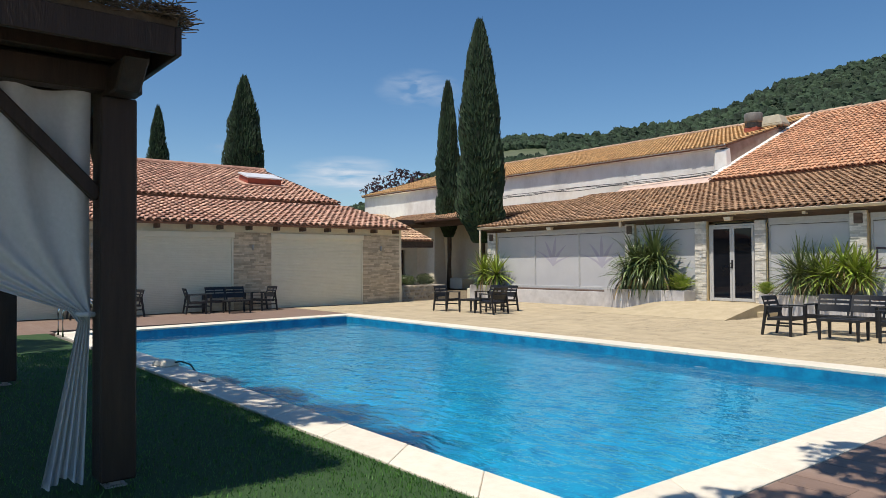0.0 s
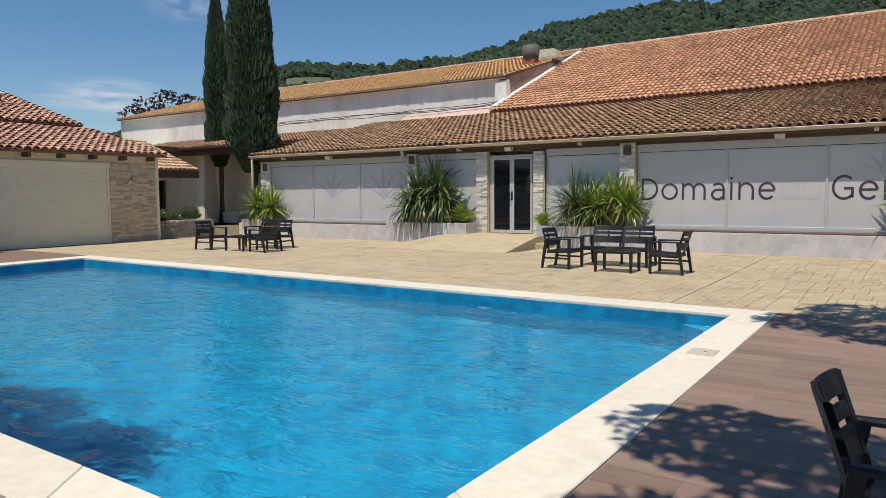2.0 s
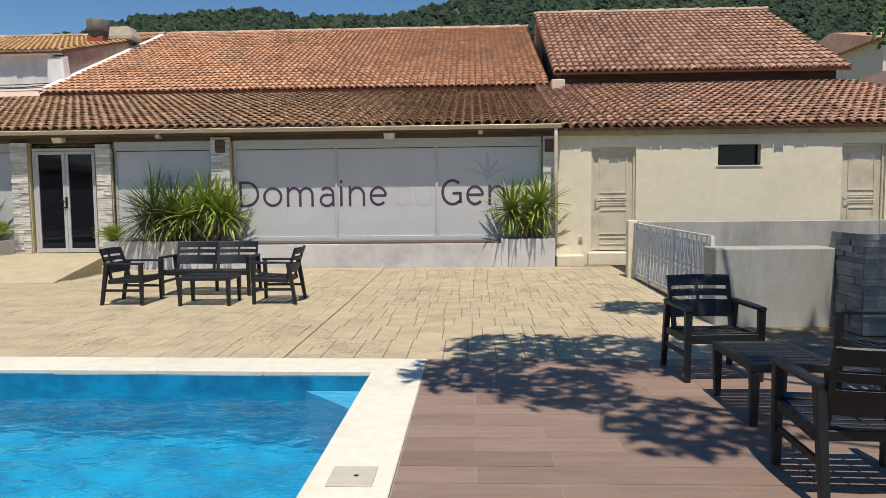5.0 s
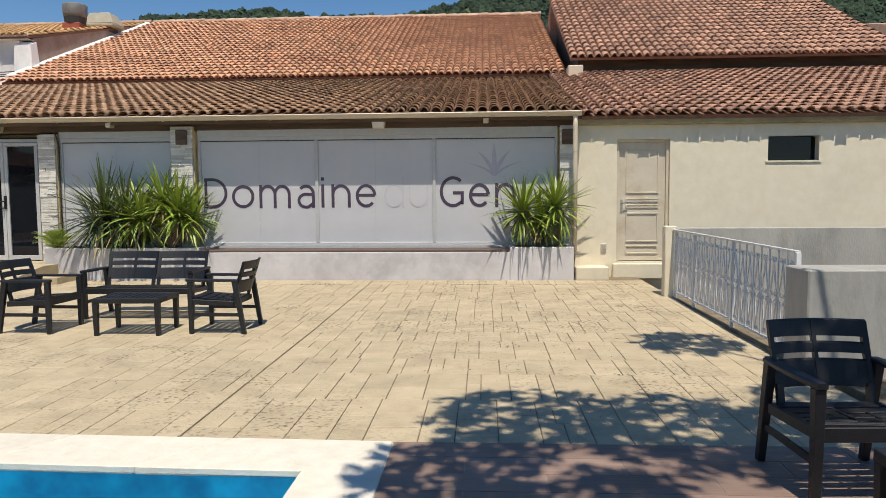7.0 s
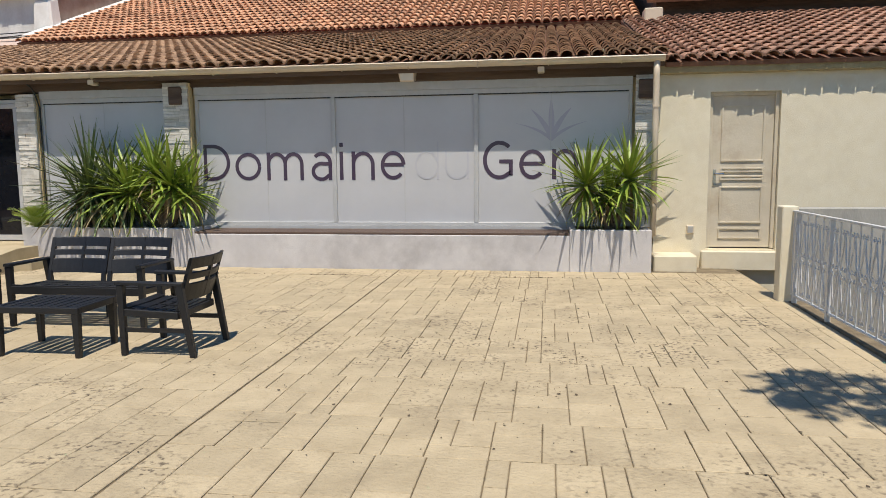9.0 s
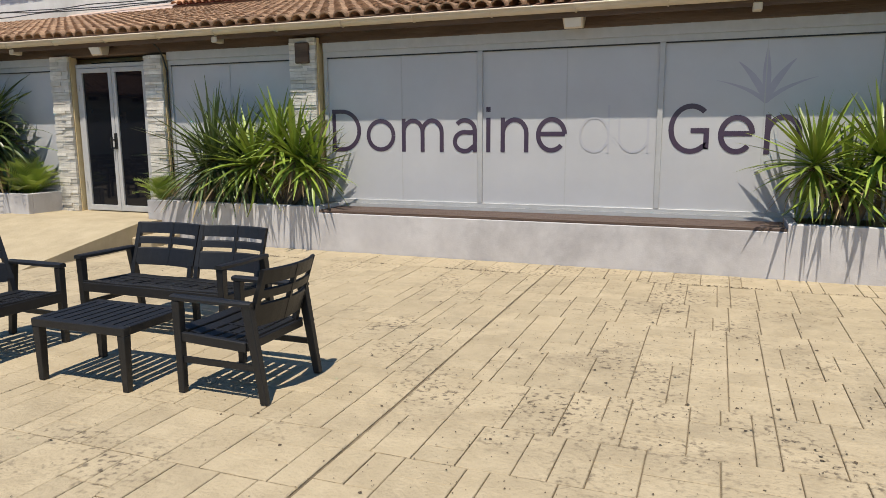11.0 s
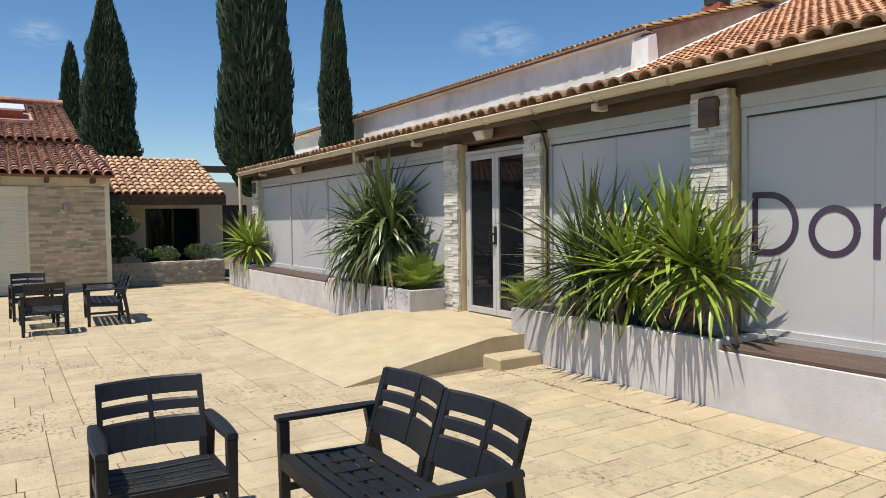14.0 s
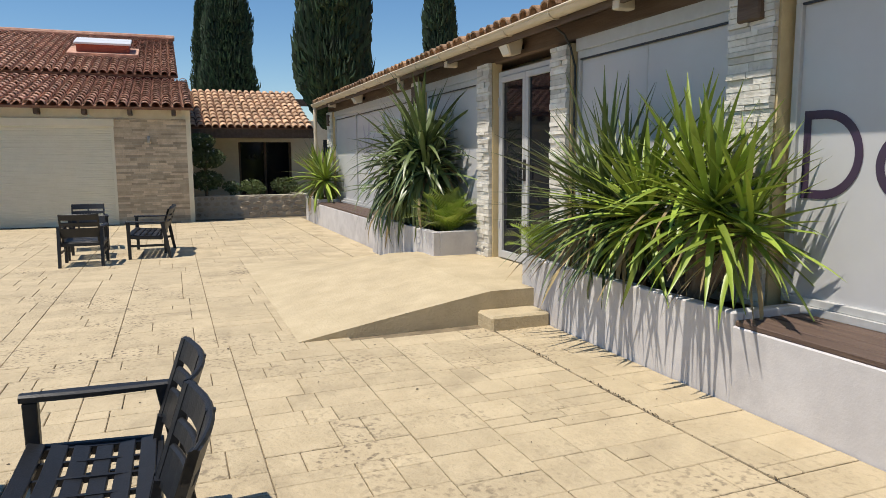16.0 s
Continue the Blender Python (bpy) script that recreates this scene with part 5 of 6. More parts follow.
for kind, base in (("chair", chair0), ("sofa", sofa0), ("table", table0)):
    for i, (x, y, a) in enumerate(spots[kind]):
        m = pose(x, y, gz(x, y) + (0.002 if y > -8.3 and x > -13 else 0.001), 0, 0, a)
        if i == 0:
            base.matrix_world = m @ Matrix.Diagonal({"chair": (1.0, 1.0, 1.03, 1), "sofa": (1.09, 1.02, 1.03, 1), "table": (1, 1, 1.04, 1)}[kind])
        else:
            copy_thing(base, m)


# ---- plants in the planters ----
def leaf_mesh(name, length, width, droop, material, seg=6):
    s = Shape()
    v = []
    x = z = 0.0
    ang = 0.0
    step = length / seg
    for i in range(seg + 1):
        t = i / seg
        w = width * (0.55 + 0.9 * t if t < 0.4 else 0.91) * (1 - max(0, (t - 0.4) / 0.6) ** 1.7) + 0.0015
        v += [(x, -w, z + w * 0.35), (x, 0, z), (x, w, z + w * 0.35)]
        ang -= droop / seg * (0.4 + 1.2 * t)
        x += step * math.cos(ang)
        z += step * math.sin(ang)
    f = []
    for i in range(seg):
        for k in range(2):
            f.append((3 * i + k, 3 * i + 3 + k, 3 * i + 4 + k, 3 * i + 1 + k))
    return s.add(v, f).mesh(name, material, smooth=True)


def frond_mesh(name, length, material):
    s = Shape()
    n = 16
    for i in range(n):
        t = 0.12 + 0.88 * i / n
        x, z = length * t * math.cos(0.5 * t), length * (0.55 * t - 0.55 * t * t)
        ll = length * 0.34 * math.sin(math.pi * min(0.15 + 0.8 * t, 1)) + 0.01
        for sg in (-1, 1):
            a = Vector((x, 0, z))
            b = a + Vector((ll * 0.55, sg * ll * 0.8, ll * 0.12))
            w = Vector((0.017, 0, 0.006))
            s.add([a - w, a + w, b], [(0, 1, 2)])
    s.tube([(length * t * math.cos(0.5 * t), 0, length * (0.55 * t - 0.55 * t * t)) for t in (0, 0.25, 0.5, 0.75, 1.0)], [0.007, 0.006, 0.005, 0.004, 0.002], 4)
    return s.mesh(name, material)


LEAVES = {}
for key, m in (("bright", LEAF_BRIGHT), ("dark", LEAF_DARK), ("dry", LEAF_DRY)):
    LEAVES[key] = [leaf_mesh("leaf", 1.0, 0.036 if key == "bright" else 0.024, d, m) for d in (0.15, 0.5, 1.35)]
FROND = frond_mesh("frond", 1.0, LEAF_BRIGHT)


def rosette(plant, x, y, z, n, length, key, low=-35, droopy=0.0, wide=1.0, stiff=30):
    for k in range(n):
        t = (k + 0.5) / n
        e = radians(86 - (86 - low) * t ** 0.72 + rng.uniform(-8, 8))
        az = k * 2.39996 + rng.uniform(-0.25, 0.25)
        d = 0 if e > radians(stiff) else (1 if e > radians(stiff - 50) else 2)
        if droopy and rng.random() < droopy:
            d = min(d + 1, 2)
        kk = "dry" if (e < radians(-15) and rng.random() < 0.3) else key
        ob = part("leaf", LEAVES[kk][d], None, plant)
        L = length * rng.uniform(0.72, 1.08)
        ob.matrix_world = Matrix.Translation((x + rng.uniform(-0.03, 0.03), y + rng.uniform(-0.03, 0.03), z + 0.10 * (1 - t))) @ Matrix.Rotation(az, 4, "Z") @ Matrix.Rotation(-e, 4, "Y") @ \
            Matrix.Rotation(rng.uniform(-0.4, 0.4), 4, "X") @ Matrix.Diagonal((L, L * wide, L, 1))


def stem(plant, x0, y0, z0, x1, y1, z1, r=0.05):
    pts = [(x0 + (x1 - x0) * t + 0.03 * math.sin(5 * t), y0 + (y1 - y0) * t, z0 + (z1 - z0) * t) for t in (0, 0.25, 0.5, 0.75, 1)]
    part("stem", Shape().tube(pts, [r * 1.15, r, r * 0.95, r, r * 0.8], 8), BARK, plant, smooth=True)


def fern(x, y, z, n, length, label):
    p = thing("cycad", label, "plant")
    for k in range(n):
        ob = part("frond", FROND, None, p)
        az, e = k * 2.39996, radians(70 - 62 * k / n)
        ob.matrix_world = Matrix.Translation((x, y, z)) @ Matrix.Rotation(az, 4, "Z") @ Matrix.Rotation(-e, 4, "Y") @ Matrix.Diagonal((length * rng.uniform(0.8, 1.1),) * 3 + (1,))


pl = thing("yucca", "bushy bright green yucca in the end planter", "plant", "yuccas")
for x, y, z, n, L in ((-15.95, -0.33, 1.02, 100, 0.98), (-15.2, -0.36, 1.0, 95, 0.95)):
    stem(pl, x, y, 0.5, x, y, z + 0.05)
    rosette(pl, x, y, z, n, L, "bright", -45, 0.0, 1.1)
pl = thing("yucca", "large dense dark green yucca with long drooping leaves", "plant", "yuccas")
for x, y, z, n, L in ((-8.75, -0.40, 1.35, 200, 1.1), (-8.1, -0.38, 1.55, 220, 1.15), (-8.4, -0.48, 1.20, 170, 1.05), (-9.1, -0.42, 1.0, 110, 0.95), (-7.8, -0.46, 1.25, 150, 1.0)):
    stem(pl, x, y, 0.5, x, y, z + 0.05, 0.06)
    rosette(pl, x, y, z, n, L, "dark", -75, 0.75, 1.3, 52)
fern(-7.2, -0.38, 0.56, 34, 0.70, "low bright green cycad at the planter corner")
pl = thing("yucca", "tall dark green spiky yucca beside the entrance", "plant", "yuccas")
for x, y, z, n, L in ((-3.72, -0.33, 1.10, 170, 1.05), (-3.35, -0.36, 1.05, 130, 1.0), (-3.85, -0.42, 0.90, 60, 0.8)):
    stem(pl, x + 0.15, y, 0.5, x, y, z + 0.05, 0.055)
    rosette(pl, x, y, z, n, L, "dark", -60, 0.0, 0.80, 5)
pl = thing("yucca", "bright green broad-leaved yucca with several heads", "plant", "yuccas")
for x, y, z, n, L in ((-3.0, -0.46, 1.06, 110, 0.80), (-2.36, -0.42, 1.14, 110, 0.80), (-2.66, -0.34, 1.32, 80, 0.74), (-2.12, -0.36, 1.02, 70, 0.72)):
    stem(pl, -2.6, -0.36, 0.5, x, y, z + 0.03, 0.05)
    rosette(pl, x, y, z, n, L, "bright", -42, 0.0, 0.92, 10)
fern(-4.58, -0.42, 0.56, 24, 0.52, "small yellow-green cycad in the planter")
pl = thing("yucca", "bright green yucca with two heads by the downpipe", "plant", "yuccas")
for x, y, z, n, L in ((3.62, -0.40, 1.12, 100, 0.74), (4.18, -0.40, 1.20, 100, 0.74), (3.92, -0.34, 0.92, 70, 0.68)):
    stem(pl, 3.95, -0.36, 0.5, x, y, z + 0.03, 0.045)
    rosette(pl, x, y, z, n, L, "bright", -46, 0.0, 1.0, 15)


# ---- trees ----
def mesh_np(name, V, F, material):
    me = bpy.data.meshes.new(name)
    me.from_pydata(V.reshape(-1, 3).tolist(), [], F.tolist())
    me.materials.append(material)
    return me


def cypress(x, y, z0, z1, width, seed, label, ground=0.0, count=7000):
    g = np.random.default_rng(seed)
    t = thing("cypress_tree", label, "tree", "cypresses", at=pose(x, y, ground))
    H3 = z1 - z0

    def rad(u):
        return width / 2 * np.clip(np.minimum((u * 6 + 0.35), 1.0) * (1 - u ** 2.6) ** 0.75, 0.02, 1)
    trunk_top = z0 - ground + H3 * 0.6
    part("trunk", Shape().tube([(0, 0, 0), (0.04, 0.02, trunk_top * 0.3), (0, 0, trunk_top)], [0.17, 0.13, 0.05], 8), BARK, t, smooth=True)
    # added inner core, coloured near black to paint the shade within the foliage
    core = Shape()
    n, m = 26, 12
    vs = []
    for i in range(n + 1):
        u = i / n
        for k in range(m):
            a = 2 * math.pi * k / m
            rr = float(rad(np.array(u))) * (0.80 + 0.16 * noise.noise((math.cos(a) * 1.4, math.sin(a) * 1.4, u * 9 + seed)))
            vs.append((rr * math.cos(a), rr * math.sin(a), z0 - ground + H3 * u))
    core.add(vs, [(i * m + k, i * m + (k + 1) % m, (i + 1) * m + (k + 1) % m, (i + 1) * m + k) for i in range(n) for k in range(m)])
    part("crown_shade_core", core, CYPRESS_CORE, t)
    u = g.uniform(0, 1, count) ** 1.1
    a = g.uniform(0, 2 * math.pi, count)
    bump = np.array([noise.noise((math.cos(p) * 1.4, math.sin(p) * 1.4, q * 9 + seed)) for p, q in zip(a, u)])
    r = rad(u) * (0.84 + 0.20 * bump + g.uniform(-0.10, 0.10, count))
    P = np.stack([r * np.cos(a), r * np.sin(a), z0 - ground + H3 * u], 1)
    out = np.stack([np.cos(a), np.sin(a), np.zeros(count)], 1)
    tan = np.stack([-np.sin(a), np.cos(a), np.zeros(count)], 1)
    L = g.uniform(0.16, 0.46, count)[:, None]
    tip = P + out * (g.uniform(0.02, 0.13, count)[:, None]) + tan * g.normal(0, 0.05, (count, 1)) + np.array([0, 0, 1.0]) * L
    w = g.uniform(0.035, 0.075, count)[:, None]
    V = np.stack([P + tan * w, P - tan * w, P + out * w * 1.4 + np.array([0, 0, 0.08]), tip], 1)
    i4 = np.arange(count)[:, None] * 4
    F = np.concatenate([i4 + np.array([0, 2, 3]), i4 + np.array([2, 1, 3]), i4 + np.array([1, 0, 2])], 0)
    o = new("crown", mesh_np("crown", V, F, CYPRESS))
    o.parent = t


cypress(-16.75, 0.25, 2.3, 11.2, 1.9, 1, "tall dark green cypress at the house corner", count=12000)
cypress(-27.2, 7.1, 3.0, 11.9, 1.45, 2, "slender dark cypress behind the porch roof", count=8000)
cypress(-38.5, -0.6, 1.0, 13.4, 3.2, 3, "broad dark cypress behind the low house", count=11000)
cypress(-55.0, -1.0, 1.0, 14.4, 2.4, 4, "distant slender cypress beyond the roofs", count=6000)


def clump_leaves(g, centres, radii, per, size):
    """Small two-triangle leaves scattered through ellipsoids."""
    Vs = []
    for c, r in zip(centres, radii):
        n = int(per * r ** 2)
        d = g.normal(0, 1, (n, 3))
        d /= np.linalg.norm(d, axis=1)[:, None]
        p = np.array(c) + d * (r * g.uniform(0.35, 1.05, n) ** 0.6)[:, None] * np.array([1, 1, 0.6])
        s = g.uniform(0.6, 1.3, (n, 1)) * size
        a, b = g.normal(0, 1, (n, 3)), g.normal(0, 1, (n, 3))
        a /= np.linalg.norm(a, axis=1)[:, None]
        b -= a * np.sum(a * b, 1)[:, None]
        b /= np.linalg.norm(b, axis=1)[:, None]
        Vs.append(np.stack([p - a * s, p + b * s * 0.5, p + a * s, p - b * s * 0.5], 1))
    V = np.concatenate(Vs)
    F = np.arange(len(V) * 4).reshape(-1, 4)
    return V, F


def tree(name, label, foot, tops, leaf, per, radii, material, category="tree", bark=BARK, r0=0.16, seed=5):
    g = np.random.default_rng(seed)
    t = thing(name, label, category)
    f = Vector(foot)
    fork = f + Vector((0, 0, 0.45 * (min(p[2] for p in tops) - f.z)))
    trunk = Shape().tube([f, f.lerp(fork, 0.5) + Vector((0.06, 0.03, 0)), fork], [r0, r0 * 0.8, r0 * 0.65], 9)
    part("trunk", trunk, bark, t, smooth=True)
    for p in tops:
        q = Vector(p)
        mid = fork.lerp(q, 0.5) + Vector((rng.uniform(-0.3, 0.3), rng.uniform(-0.3, 0.3), 0.25))
        part("limb", Shape().tube([fork, mid, q], [r0 * 0.5, r0 * 0.28, r0 * 0.08], 6), bark, t, smooth=True)
    V, F = clump_leaves(g, tops, radii, per, leaf)
    o = new("crown", mesh_np("crown", V, F, material))
    o.parent = t
    return t


# trees that shade the deck and the lawn
def over(x, y, z):
    """A clump of crown at height z that shades the ground at x, y."""
    k = z / SUN_FROM.z
    return (x + k * SUN_FROM.x, y + k * SUN_FROM.y, z)


tree("shade_tree", "tall leafy tree overhanging the pool deck", (9.2, -13.5, 0), [over(3.25, -7.85, 6.0), over(4.25, -8.1, 6.4), over(2.75, -8.85, 5.7), over(4.95, -5.45, 6.2), over(5.8, -7.9, 6.8), over(7.4, -8.0, 7.6),
     over(4.25, -10.2, 6.6), over(3.5, -9.3, 6.1), over(4.75, -12.2, 6.5)],
     0.105, 950, [0.72, 0.8, 0.55, 0.55, 1.1, 1.5, 0.6, 0.6, 0.5], FOLIAGE, seed=11)
tree("shade_tree", "spreading leafy tree behind the walk", (6.8, -23.5, 0), [over(2.8, -13.3, 5.8), over(3.65, -13.6, 6.2), over(4.9, -14.4, 6.4), over(2.95, -15.1, 6.0), over(4.1, -15.5, 6.8), over(6.2, -14.9, 7.0), over(5.5, -17.4, 7.6), over(7.3, -17.4, 7.2)],
     0.105, 1100, [0.65, 0.8, 0.8, 0.8, 1.3, 1.5, 1.8, 1.4], FOLIAGE, seed=12)
tree("shade_tree", "leafy tree beside the pergola", (-4.0, -25.5, 0), [over(-1.7, -15.4, 7.0), over(-3.2, -15.4, 7.2), over(-4.8, -15.6, 7.0), over(-6.3, -15.9, 7.2), over(-8.2, -16.4, 7.4), over(-2.6, -17.6, 8.0), over(-6.0, -18.5, 8.5), over(-10.6, -17.6, 7.0)],
     0.11, 1150, [0.8, 0.9, 1.0, 1.0, 1.2, 1.8, 2.0, 1.5], FOLIAGE, seed=13)
tree("purple_tree", "dark purple-leaved tree beyond the roof", (-50.0, 20.0, 0), [(-50.0, 20.0, 9.6), (-51.5, 19.0, 9.2), (-48.6, 21.0, 9.4), (-52.6, 18.2, 8.6)], 0.22, 60, [1.5, 1.3, 1.4, 1.0], PURPLE_LEAF, seed=14)
tree("garden_tree", "green tree beyond the low house", (-62.0, 16.5, 0), [(-62.0, 16.5, 7.2), (-64.0, 15.0, 6.4), (-60.0, 18.0, 6.2)], 0.3, 50, [2.6, 2.2, 2.0], FOLIAGE, seed=15)
tree("garden_tree", "leafy tree beside the far white house", (17.5, 9.0, 0), [(17.5, 9.0, 7.4), (16.4, 8.6, 6.6), (18.8, 9.5, 6.4), (17.0, 8.0, 8.2)], 0.14, 160, [1.4, 1.1, 1.3, 1.2], FOLIAGE, seed=16)
vn, fn = clump_leaves(np.random.default_rng(21), [(-19.1, -2.85, 1.0), (-19.1, -2.8, 1.6), (-19.1, -2.95, 2.05)], [0.46, 0.48, 0.38], 9000, 0.042)
bush = thing("flowering_bush", "dark climbing bush dotted with white flowers", "bush")
o = new("foliage", mesh_np("foliage", vn, fn, LEAF_DARK))
o.parent = bush
part("stem", Shape().tube([(-19.1, -2.85, 0), (-19.1, -2.85, 1.6)], 0.05, 6), BARK, bush)
vn, fn = clump_leaves(np.random.default_rng(22), [(-19.02, -2.85, 1.0), (-19.02, -2.8, 1.6), (-19.05, -2.9, 2.0)], [0.5, 0.52, 0.42], 170, 0.03)
o = new("flowers", mesh_np("flowers", vn, fn, CURTAIN))
o.parent = bush
for k, (hy, hr) in enumerate(((-2.2, 0.26), (-1.62, 0.34), (-0.7, 0.40))):
    hb = thing("clipped_hedge", "clipped dark green hedge ball behind the rubble wall", "hedge", "hedge balls", at=pose(-19.35, hy, 0))
    part("stem", Shape().tube([(0, 0, 0), (0, 0, 0.8)], 0.03, 6), BARK, hb)
    vn, fn = clump_leaves(np.random.default_rng(30 + k), [(0, 0, 0.82), (0, 0.1, 0.72)], [hr, hr * 0.9], 4200, 0.035)
    o = new("foliage", mesh_np("foliage", vn, fn, LEAF_DARK))
    o.parent = hb

# far white house on the right
fh = thing("far_house", "distant white house behind the trees", "house")
part("wall", Shape().box(22.2, 34, 20, 30, 0, 8.6), RENDER_WHITE, fh)
part("roof", Shape().hull([(21.8, 19.6, 8.6), (34.4, 19.6, 8.6), (34.4, 30.4, 8.6), (21.8, 30.4, 8.6)], [(22.2, 25, 10), (34, 25, 10), (34, 25.2, 10), (22.2, 25.2, 10)]), TILE_DARK, fh)
for wx in (24.0, 27.0):
    part("window", Shape().box(wx, wx + 0.9, 19.95, 20.02, 5.6, 7.0), DARK_GLASS, fh)

# ---- wooded hills ----
CREST = ((-75, 8), (-45, 11.5), (-27, 13.4), (-15, 15.2), (-6, 16.5), (1.6, 15.1), (6.6, 14.1), (12.8, 13.9), (17, 14.3), (21, 13.8), (25, 13.2), (29, 11.8), (33, 10.9), (38, 10.4), (46, 10.2), (50, 8.6),
         (57.7, 5.0), (64, 3.6), (80, 3.0), (110, 3.0))


def crest(az):
    for (a0, e0), (a1, e1) in zip(CREST, CREST[1:]):
        if a0 <= az <= a1:
            return e0 + (e1 - e0) * (az - a0) / (a1 - a0)
    return 3.0


def hill_z(az, r):
    u = min(max((r - 130) / 390, 0), 1)
    top = 520 * math.tan(radians(crest(az))) - 3
    h = top * (u ** 1.25)
    h += (1 - abs(2 * u - 1)) * 9 * noise.noise((r * 0.012, az * 0.11, 2.0))
    if r > 520:
        h = top - (r - 520) * 0.25
    return h


def hill_xy(az, r):
    return 3 - r * math.sin(radians(az)), -14 + r * math.cos(radians(az))


hs = Shape()
azs = [-75 + i * 1.5 for i in range(124)]
rr = [130 + i * 16 for i in range(30)]
hv = []
for a in azs:
    for r in rr:
        x, y = hill_xy(a, r)
        hv.append((x, y, hill_z(a, r) if r > 131 else -1.0))
hs.add(hv, [(i * 30 + j, i * 30 + j + 1, (i + 1) * 30 + j + 1, (i + 1) * 30 + j) for i in range(len(azs) - 1) for j in range(29)])
structure("backdrop_hill", hs, HILL, "wooded limestone hills behind the houses", "hill", smooth=True)
g = np.random.default_rng(44)
NT = 17000
az = g.uniform(-48, 66, NT)
rad_t = 160 + 368 * g.uniform(0, 1, NT) ** 0.7
rad_t = np.where((az > 42.8) & (az < 46.8) & (rad_t > 385) & (rad_t < 480), 482 + (rad_t - 385) * 0.45, rad_t)
tv = []
for i in range(7):
    for k in range(7):
        th = math.pi * (i + 0.5) / 7
        tv.append((math.sin(th) * math.cos(2 * math.pi * k / 7), math.sin(th) * math.sin(2 * math.pi * k / 7), math.cos(th)))
tv = np.array(tv)
tf = np.array([(i * 7 + k, (i + 1) * 7 + k, (i + 1) * 7 + (k + 1) % 7, i * 7 + (k + 1) % 7) for i in range(6) for k in range(7)])
cent = np.array([(*hill_xy(a, r), hill_z(a, r)) for a, r in zip(az, rad_t)])
size = g.uniform(1.5, 3.2, NT)
V = tv[None] * (size[:, None] * g.uniform(0.8, 1.2, (NT, 1)))[:, :, None] * g.uniform(0.72, 1.22, (NT, 49, 1))
V[:, :, 2] *= g.uniform(0.8, 1.5, (NT, 1))
V += cent[:, None, :] + np.stack([np.zeros(NT), np.zeros(NT), size * 0.6], 1)[:, None, :]
F = (tf[None] + (np.arange(NT) * 49)[:, None, None]).reshape(-1, 4)
tagged(new("hill_forest", mesh_np("hill_forest", V, F, FOREST)), "dense green pine and oak forest on the hills", "forest", kind="stuff")
cl = Shape()
for k in range(26):
    a = 42.9 + 3.8 * k / 26
    x, y = hill_xy(a, 442)
    zb = 442 * math.tan(radians(8.0))
    h = 4.5 + 4 * noise.noise((k * 0.9, 0, 5))
    cl.tube([(x, y, zb - 6), (x + rng.uniform(-1, 1), y, zb + h * 0.5), (x + rng.uniform(-1, 1), y + 3, zb + h)], [rng.uniform(2.5, 4), rng.uniform(2, 3.4), 1.0], 6)
structure("backdrop_cliff", cl, CLIFF, "pale limestone crag on the far hillside", "cliff")

# ---- pergola with curtain ----
pg = thing("pergola", "dark stained timber pergola with a brushwood roof", "pergola")
PX, PY = -0.42, -17.79
for x in (PX, PX - 5.2):
    for y in (PY, PY - 3.6):
        part("post", Shape().box(x - 0.115, x + 0.115, y - 0.115, y + 0.115, 0.05, 2.62), WOOD_POST, pg, bevel=0.012)
        part("post_shoe", Shape().box(x - 0.03, x + 0.03, y - 0.03, y + 0.03, 0.0, 0.05).box(x - 0.07, x + 0.07, y - 0.07, y + 0.07, 0, 0.008), ZINC, pg)
for y in (PY, PY - 3.6):
    s = Shape().hull([(PX - 6.2, y - 0.08, 2.62), (-0.10, y - 0.08, 2.62), (-0.10, y + 0.08, 2.62), (PX - 6.2, y + 0.08, 2.62)], [(PX - 6.3, y - 0.08, 2.80), (0.12, y - 0.08, 2.80), (0.12, y + 0.08, 2.80), (PX - 6.3, y + 0.08, 2.80)])
    part("beam", s, WOOD_POST, pg, bevel=0.012)
for x in (PX, PX - 5.2):
    part("beam", Shape().box(x - 0.08, x + 0.08, PY - 4.1, PY + 0.16, 2.66, 2.84), WOOD_POST, pg, bevel=0.012)
x = PX - 6.0
while x < 0.22:
    part("rafter", Shape().box(x - 0.04, x + 0.04, PY - 4.2, PY + 0.17, 2.84, 2.98), WOOD_POST, pg, bevel=0.008)
    x += 0.62
part("fascia", Shape().box(PX - 6.4, 0.28, PY + 0.18, PY + 0.22, 2.80, 2.98).box(0.24, 0.28, PY - 4.2, PY + 0.18, 2.80, 2.98), WOOD_POST, pg, bevel=0.006)
for sx3, sy3 in ((-1, 0), (0, -1)):
    part("brace", Shape().bar((PX + sx3 * 0.1, PY + sy3 * 0.1, 1.95), (PX + sx3 * 0.78, PY + sy3 * 0.78, 2.64), 0.09, 0.09), WOOD_POST, pg, bevel=0.01)
part("roof_sheet", Shape().box(PX - 6.4, 0.26, PY - 4.2, PY + 0.20, 2.98, 3.03), THATCH, pg)
g = np.random.default_rng(9)
n = 5200
th = Shape()
